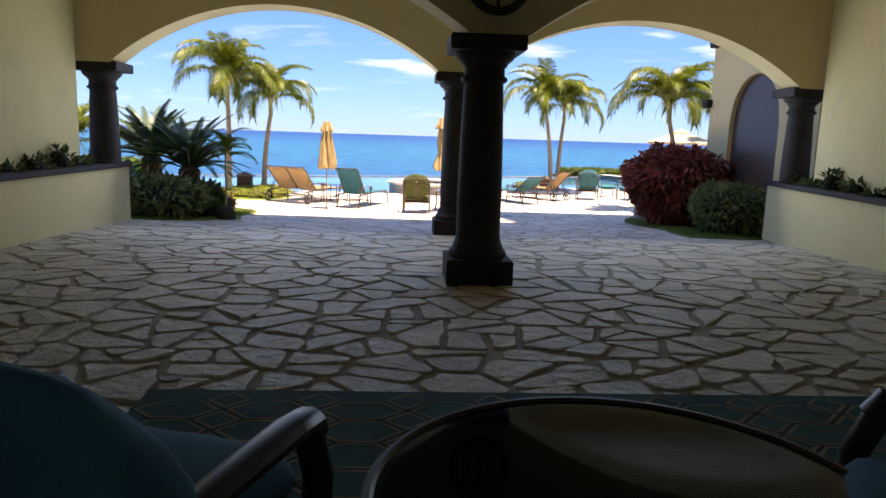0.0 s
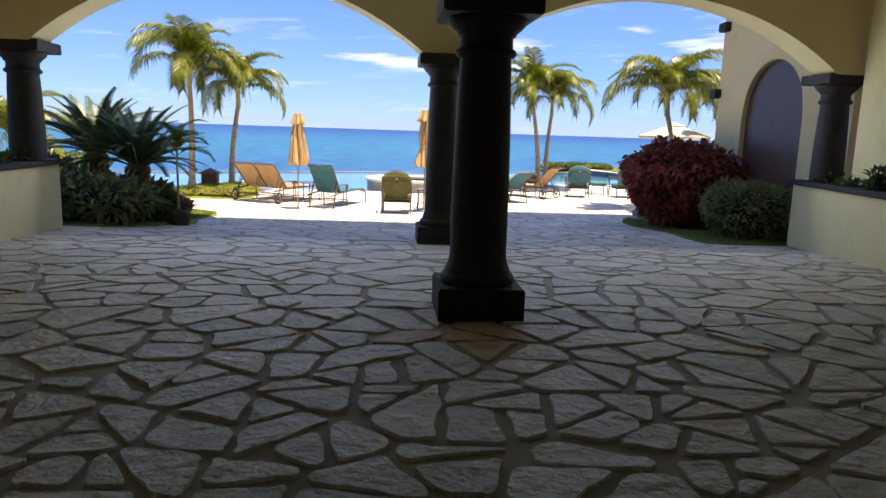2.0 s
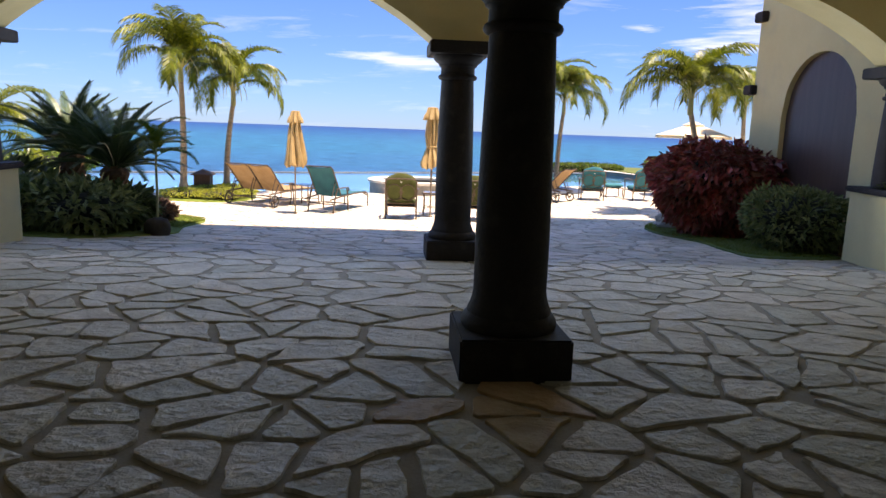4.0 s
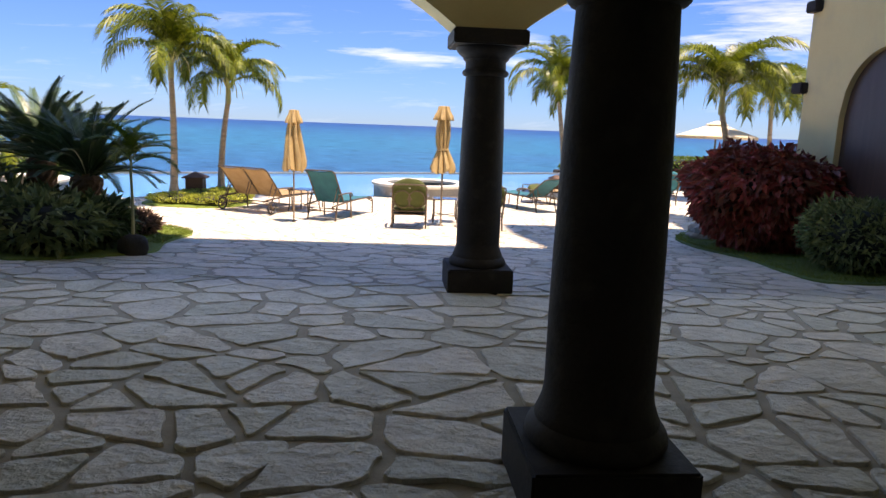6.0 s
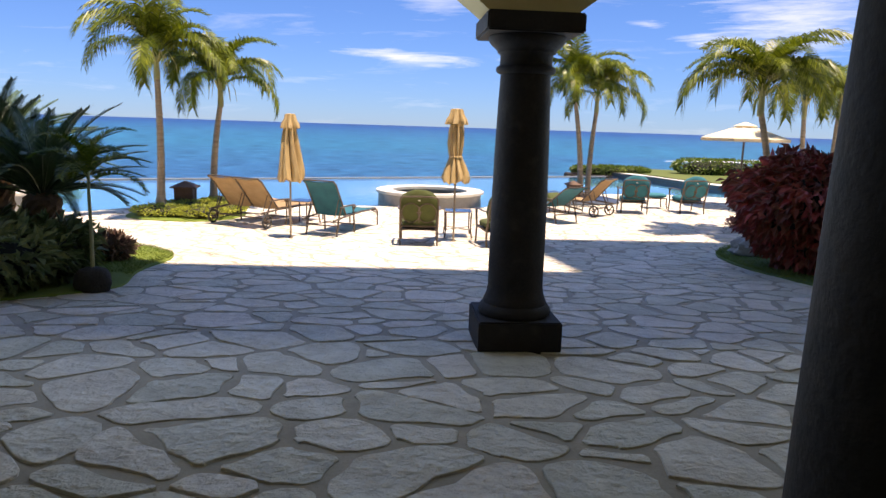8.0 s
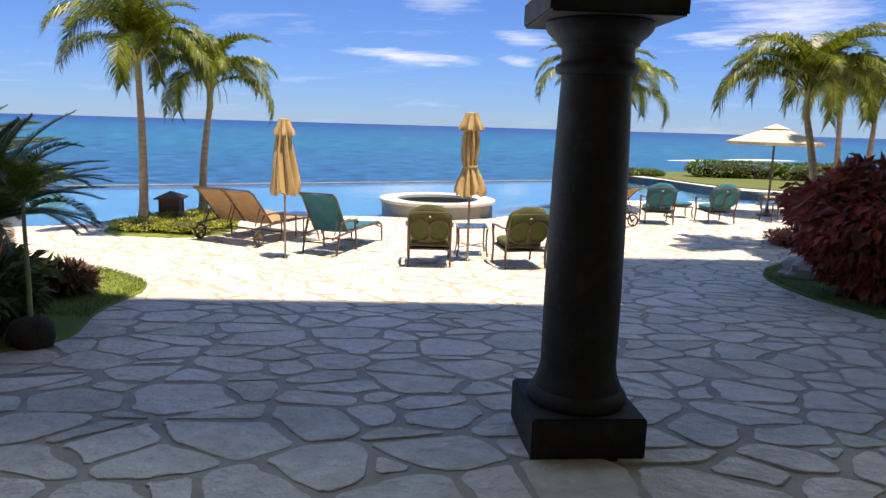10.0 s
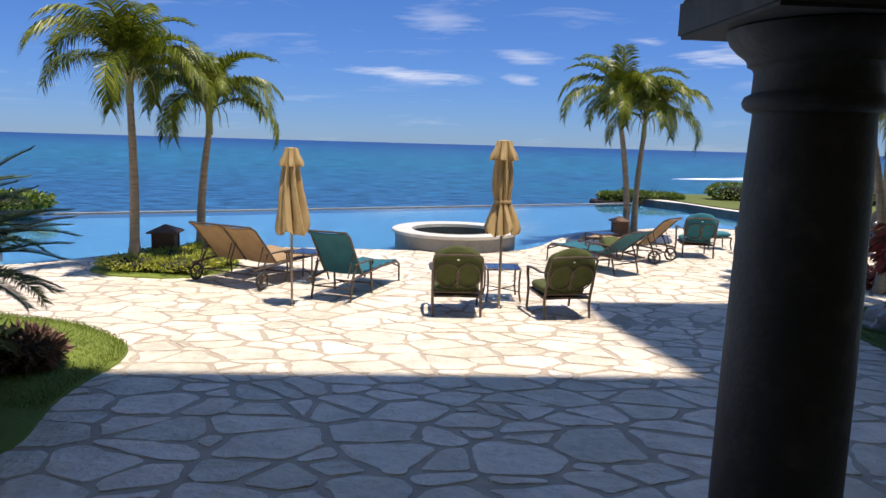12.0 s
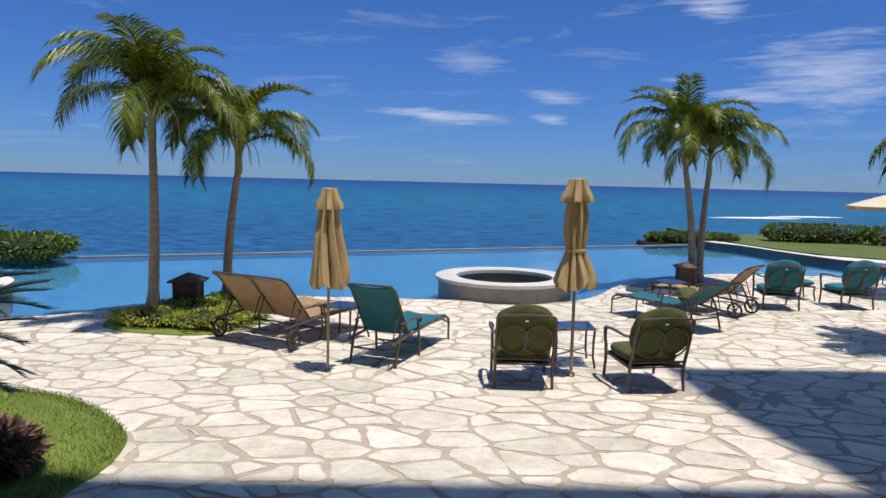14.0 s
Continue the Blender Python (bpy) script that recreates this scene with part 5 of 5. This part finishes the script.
def club_chair(label):
    """A wide outdoor club chair that faces +y, with rounded teal cushions."""
    c = thing("club_chair", Matrix(), label, "armchair", "teal chairs round the coffee table")
    w = 0.41
    for sx in (-1, 1):
        part("armrest", Shape().tube([(sx * w, -0.40, 0.60), (sx * w, -0.1, 0.60), (sx * w, 0.16, 0.60), (sx * w, 0.27, 0.59), (sx * w, 0.30, 0.55), (sx * w, 0.275, 0.515)], [0.042, 0.05, 0.054, 0.052, 0.044, 0.034], 12, 0.62), BRONZE, c, "flat curved arm", True)
        part("front_leg", Shape().tube([(sx * w, 0.26, 0.58), (sx * w, 0.33, 0.40), (sx * w, 0.31, 0.2), (sx * w, 0.36, 0.0)], [0.042, 0.044, 0.040, 0.034], 10), BRONZE, c, "", True)
        part("back_leg", Shape().tube([(sx * w, -0.46, 0.66), (sx * w, -0.38, 0.35), (sx * w, -0.44, 0.0)], 0.024, 10), BRONZE, c, "", True)
    part("seat_frame", Shape().box((0, -0.03, 0.27), (0.80, 0.72, 0.04), bevel=0.01), BRONZE, c)
    part("seat_cushion", Shape().cushion((0, 0.0, 0.385), (0.74, 0.80, 0.20), 5, 20, lump=0.04), SHADETEAL, c, "plump teal seat cushion", True)
    tl = Matrix.Translation((0.03, -0.40, 0.60)) @ Matrix.Rotation(radians(16), 4, "X")
    part("back_cushion", Shape().cushion((0.0, 0, 0.0), (0.98, 0.30, 0.72), 3.2, 22, m=tl, lump=0.05), SHADETEAL, c, "rounded teal back cushion", True)
    return c


cc = club_chair("dark metal club chair with rounded teal cushions")
cc.matrix_world = Matrix.Translation((-0.490, 1.607, 0.094)) @ Matrix.Rotation(radians(-13), 4, "Z")
copy_thing(cc, Matrix.Translation((1.777, 1.665, 0.094)) @ Matrix.Rotation(radians(70), 4, "Z"))
dr = thing("drain_cover", Matrix.Translation((-1.235, 3.631, 0.072)), "small round metal drain cover in the paving", "drain")
part("frame", Shape().tube([(0.055 * math.cos(a), 0.055 * math.sin(a), 0.004) for a in [2 * math.pi * i / 28 for i in range(28)]], 0.006, 6, closed=True), POLE, dr)
for k in range(-3, 4):
    h = math.sqrt(0.052 ** 2 - (k * 0.0145) ** 2)
    part("bar", Shape().box((k * 0.0145, 0, 0.004), (0.007, 2 * h, 0.006)), POLE, dr)


# ---- flagstones, one by one ----
def clip_half(poly, px, py, nx, ny):
    """The part of a polygon where (p - P).n <= 0."""
    out = []
    k = len(poly)
    for i in range(k):
        a, b = poly[i], poly[(i + 1) % k]
        da, db = (a[0] - px) * nx + (a[1] - py) * ny, (b[0] - px) * nx + (b[1] - py) * ny
        if da <= 0:
            out.append(a)
        if (da < 0 < db) or (db < 0 < da):
            s = da / (da - db)
            out.append((a[0] + (b[0] - a[0]) * s, a[1] + (b[1] - a[1]) * s))
    return out


def centre(poly):
    a = cx = cy = 0.0
    for p, q in zip(poly, poly[1:] + poly[:1]):
        k = p[0] * q[1] - q[0] * p[1]
        a, cx, cy = a + k, cx + (p[0] + q[0]) * k, cy + (p[1] + q[1]) * k
    if abs(a) < 1e-6:
        return poly[0][0], poly[0][1], 0.0
    return cx / (3 * a), cy / (3 * a), abs(a) / 2


def broken(poly, rng, most):
    """Breaks a slab across its length until the pieces are small enough."""
    x, y, area = centre(poly)
    if area < most:
        return [poly]
    far = max(((a, b) for a in poly for b in poly), key=lambda c: (c[0][0] - c[1][0]) ** 2 + (c[0][1] - c[1][1]) ** 2)
    way = math.atan2(far[1][1] - far[0][1], far[1][0] - far[0][0]) + rng.uniform(-0.65, 0.65)
    nx, ny = math.cos(way), math.sin(way)
    off, gap = rng.uniform(-0.07, 0.07), rng.uniform(0.018, 0.034)
    x, y = x + nx * off, y + ny * off
    out = []
    for sg in (-1, 1):
        half = clip_half(poly, x - sg * nx * gap, y - sg * ny * gap, sg * nx, sg * ny)
        if len(half) >= 3:
            out += broken(half, rng, rng.uniform(0.05, 0.16) if y < 5 else rng.uniform(0.08, 0.25))
    return out


def flagstones():
    rng = random.Random(77)
    X0, X1 = -13.0, 13.5
    seeds, heavy, cell = [], [], {}
    for C, lo, hi in ((0.56, -3.0, 8.2), (0.44, 8.2, 31.0)):       # large slabs broken up under the roof, rounder ones outside
        for j in range(int((hi - lo) / (C * 0.86))):
            for i in range(int((X1 - X0) / C)):
                p = (X0 + (i + 0.5 + (0.25 if j % 2 else -0.25) + rng.uniform(-0.5, 0.5)) * C, lo + (j + 0.5 + rng.uniform(-0.5, 0.5)) * C * 0.86)
                if rng.random() < 0.07:
                    continue
                cell.setdefault((int(p[0] // 1.0), int(p[1] // 1.0)), []).append(len(seeds))
                seeds.append(p)
                heavy.append(rng.uniform(-0.2, 0.2) * C * C)
    stones = []
    for k, (x, y) in enumerate(seeds):
        poly = [(x - 1.2, y - 1.2), (x + 1.2, y - 1.2), (x + 1.2, y + 1.2), (x - 1.2, y + 1.2)]
        cx, cy = int(x // 1.0), int(y // 1.0)
        near = [q for a in (-2, -1, 0, 1, 2) for b in (-2, -1, 0, 1, 2) for q in cell.get((cx + a, cy + b), ()) if q != k]
        near.sort(key=lambda q: (seeds[q][0] - x) ** 2 + (seeds[q][1] - y) ** 2)
        for q in near[:18]:
            dx, dy = seeds[q][0] - x, seeds[q][1] - y
            d = math.hypot(dx, dy)
            gap = (0.024 if y < 8.2 else 0.026) + 0.012 * noise.noise(Vector((x + dx / 2, y + dy / 2, 3.0)) * 1.3)
            ax, ay = dx * 0.80, dy * 1.20        # stones run a little longer across the walk
            al = math.hypot(ax, ay)
            ax, ay = ax / al, ay / al
            reach = 0.5 + max(-0.28, min(0.28, (heavy[k] - heavy[q]) / (d * d)))
            poly = clip_half(poly, x + dx * reach - ax * gap, y + dy * reach - ay * gap, ax, ay)
            if len(poly) < 3:
                break
        if len(poly) < 3:
            continue
        for piece in broken(poly, rng, rng.uniform(0.07, 0.18) if y < 5 else rng.uniform(0.11, 0.30) if y < 8.2 else rng.uniform(0.24, 0.5)):
            px, py, area = centre(piece)
            if py > pool_edge(px) + 0.3 or (Vector((px, py)) - Vector(SPA)).length < 1.5 or any(all(inside(vx, vy, b) for vx, vy in piece) for b in (WEST, EAST, CIRCLE, ISLE)):
                continue
            e0, e1 = pool_edge(px - 0.2), pool_edge(px + 0.2)
            nl = math.hypot(e1 - e0, 0.4)
            piece = clip_half(piece, px, pool_edge(px), -(e1 - e0) / nl, 0.4 / nl)
            if len(piece) < 3:
                continue
            px, py, area = centre(piece)
            if area > 0.008:
                stones.append((px, py, piece))
    return stones


def stone_shape(s, x, y, poly):
    """A worn slab: wavering edge, rounded arris, slightly uneven top."""
    ring = []
    k = len(poly)
    for i in range(k):
        p0, a, b = poly[i - 1], poly[i], poly[(i + 1) % k]
        l = math.hypot(b[0] - a[0], b[1] - a[1])
        la = math.hypot(p0[0] - a[0], p0[1] - a[1])
        if l < 1e-4 or la < 1e-4:
            continue
        r = min((0.026 if y < 8.2 else 0.034) + 0.012 * noise.noise(Vector((a[0], a[1], 2.0)) * 5), 0.32 * la, 0.32 * l)
        ring.append((a[0] + (p0[0] - a[0]) / la * r, a[1] + (p0[1] - a[1]) / la * r))
        ring.append((a[0] + (b[0] - a[0]) / l * r, a[1] + (b[1] - a[1]) / l * r))
        if l > 0.14:
            for t in (0.2, 0.4, 0.6, 0.8):
                w = 0.05 * min(1, l / 0.4) * noise.noise(Vector((a[0] + (b[0] - a[0]) * t, a[1] + (b[1] - a[1]) * t, 9.0)) * 4.0)
                ring.append((a[0] + (b[0] - a[0]) * t - (b[1] - a[1]) / l * w, a[1] + (b[1] - a[1]) * t + (b[0] - a[0]) / l * w))
    n = len(ring)
    if n < 3:
        return
    h = 0.003 * noise.noise(Vector((x, y, 1.0)) * 3)
    ta, tb2 = 0.025 * noise.noise(Vector((x, y, 5.0)) * 3), 0.025 * noise.noise(Vector((x, y, 8.0)) * 3)
    verts = []
    for q, dz in ((1.0, -0.022), (0.99, -0.003), (0.972, 0.0)):
        for px, py in ring:
            vx, vy = x + (px - x) * q, y + (py - y) * q
            verts.append((vx, vy, ground(vy) + h + dz + (0 if dz < -0.01 else ta * (vx - x) + tb2 * (vy - y))))
    faces = [(i * n + j, i * n + (j + 1) % n, (i + 1) * n + (j + 1) % n, (i + 1) * n + j) for i in range(2) for j in range(n)]
    faces.append(tuple(2 * n + j for j in range(n)))
    s.add(verts, faces)


near_count, rest = 0, Shape()
for x, y, poly in flagstones():
    if near_count < 300 and (abs(x - 0.42) < 0.5 and 5.75 < y < 6.5 or -3.2 < x < 2.8 and 3.5 < y < 16.0 and (x + y * 7.3) % 1.0 < 0.5):
        one = Shape()
        stone_shape(one, x, y, poly)
        if one.v:
            if abs(x - 0.42) < 0.5 and 5.75 < y < 6.5:
                part("flagstone", one, STAINED, pavement, "rust-stained brown flagstone")
            else:
                part("flagstone", one, STONE, pavement)
            near_count += 1
    else:
        stone_shape(rest, x, y, poly)
tagged(part("flagstones", rest, STONE, pavement, "pale irregular flagstones"), kind="stuff")
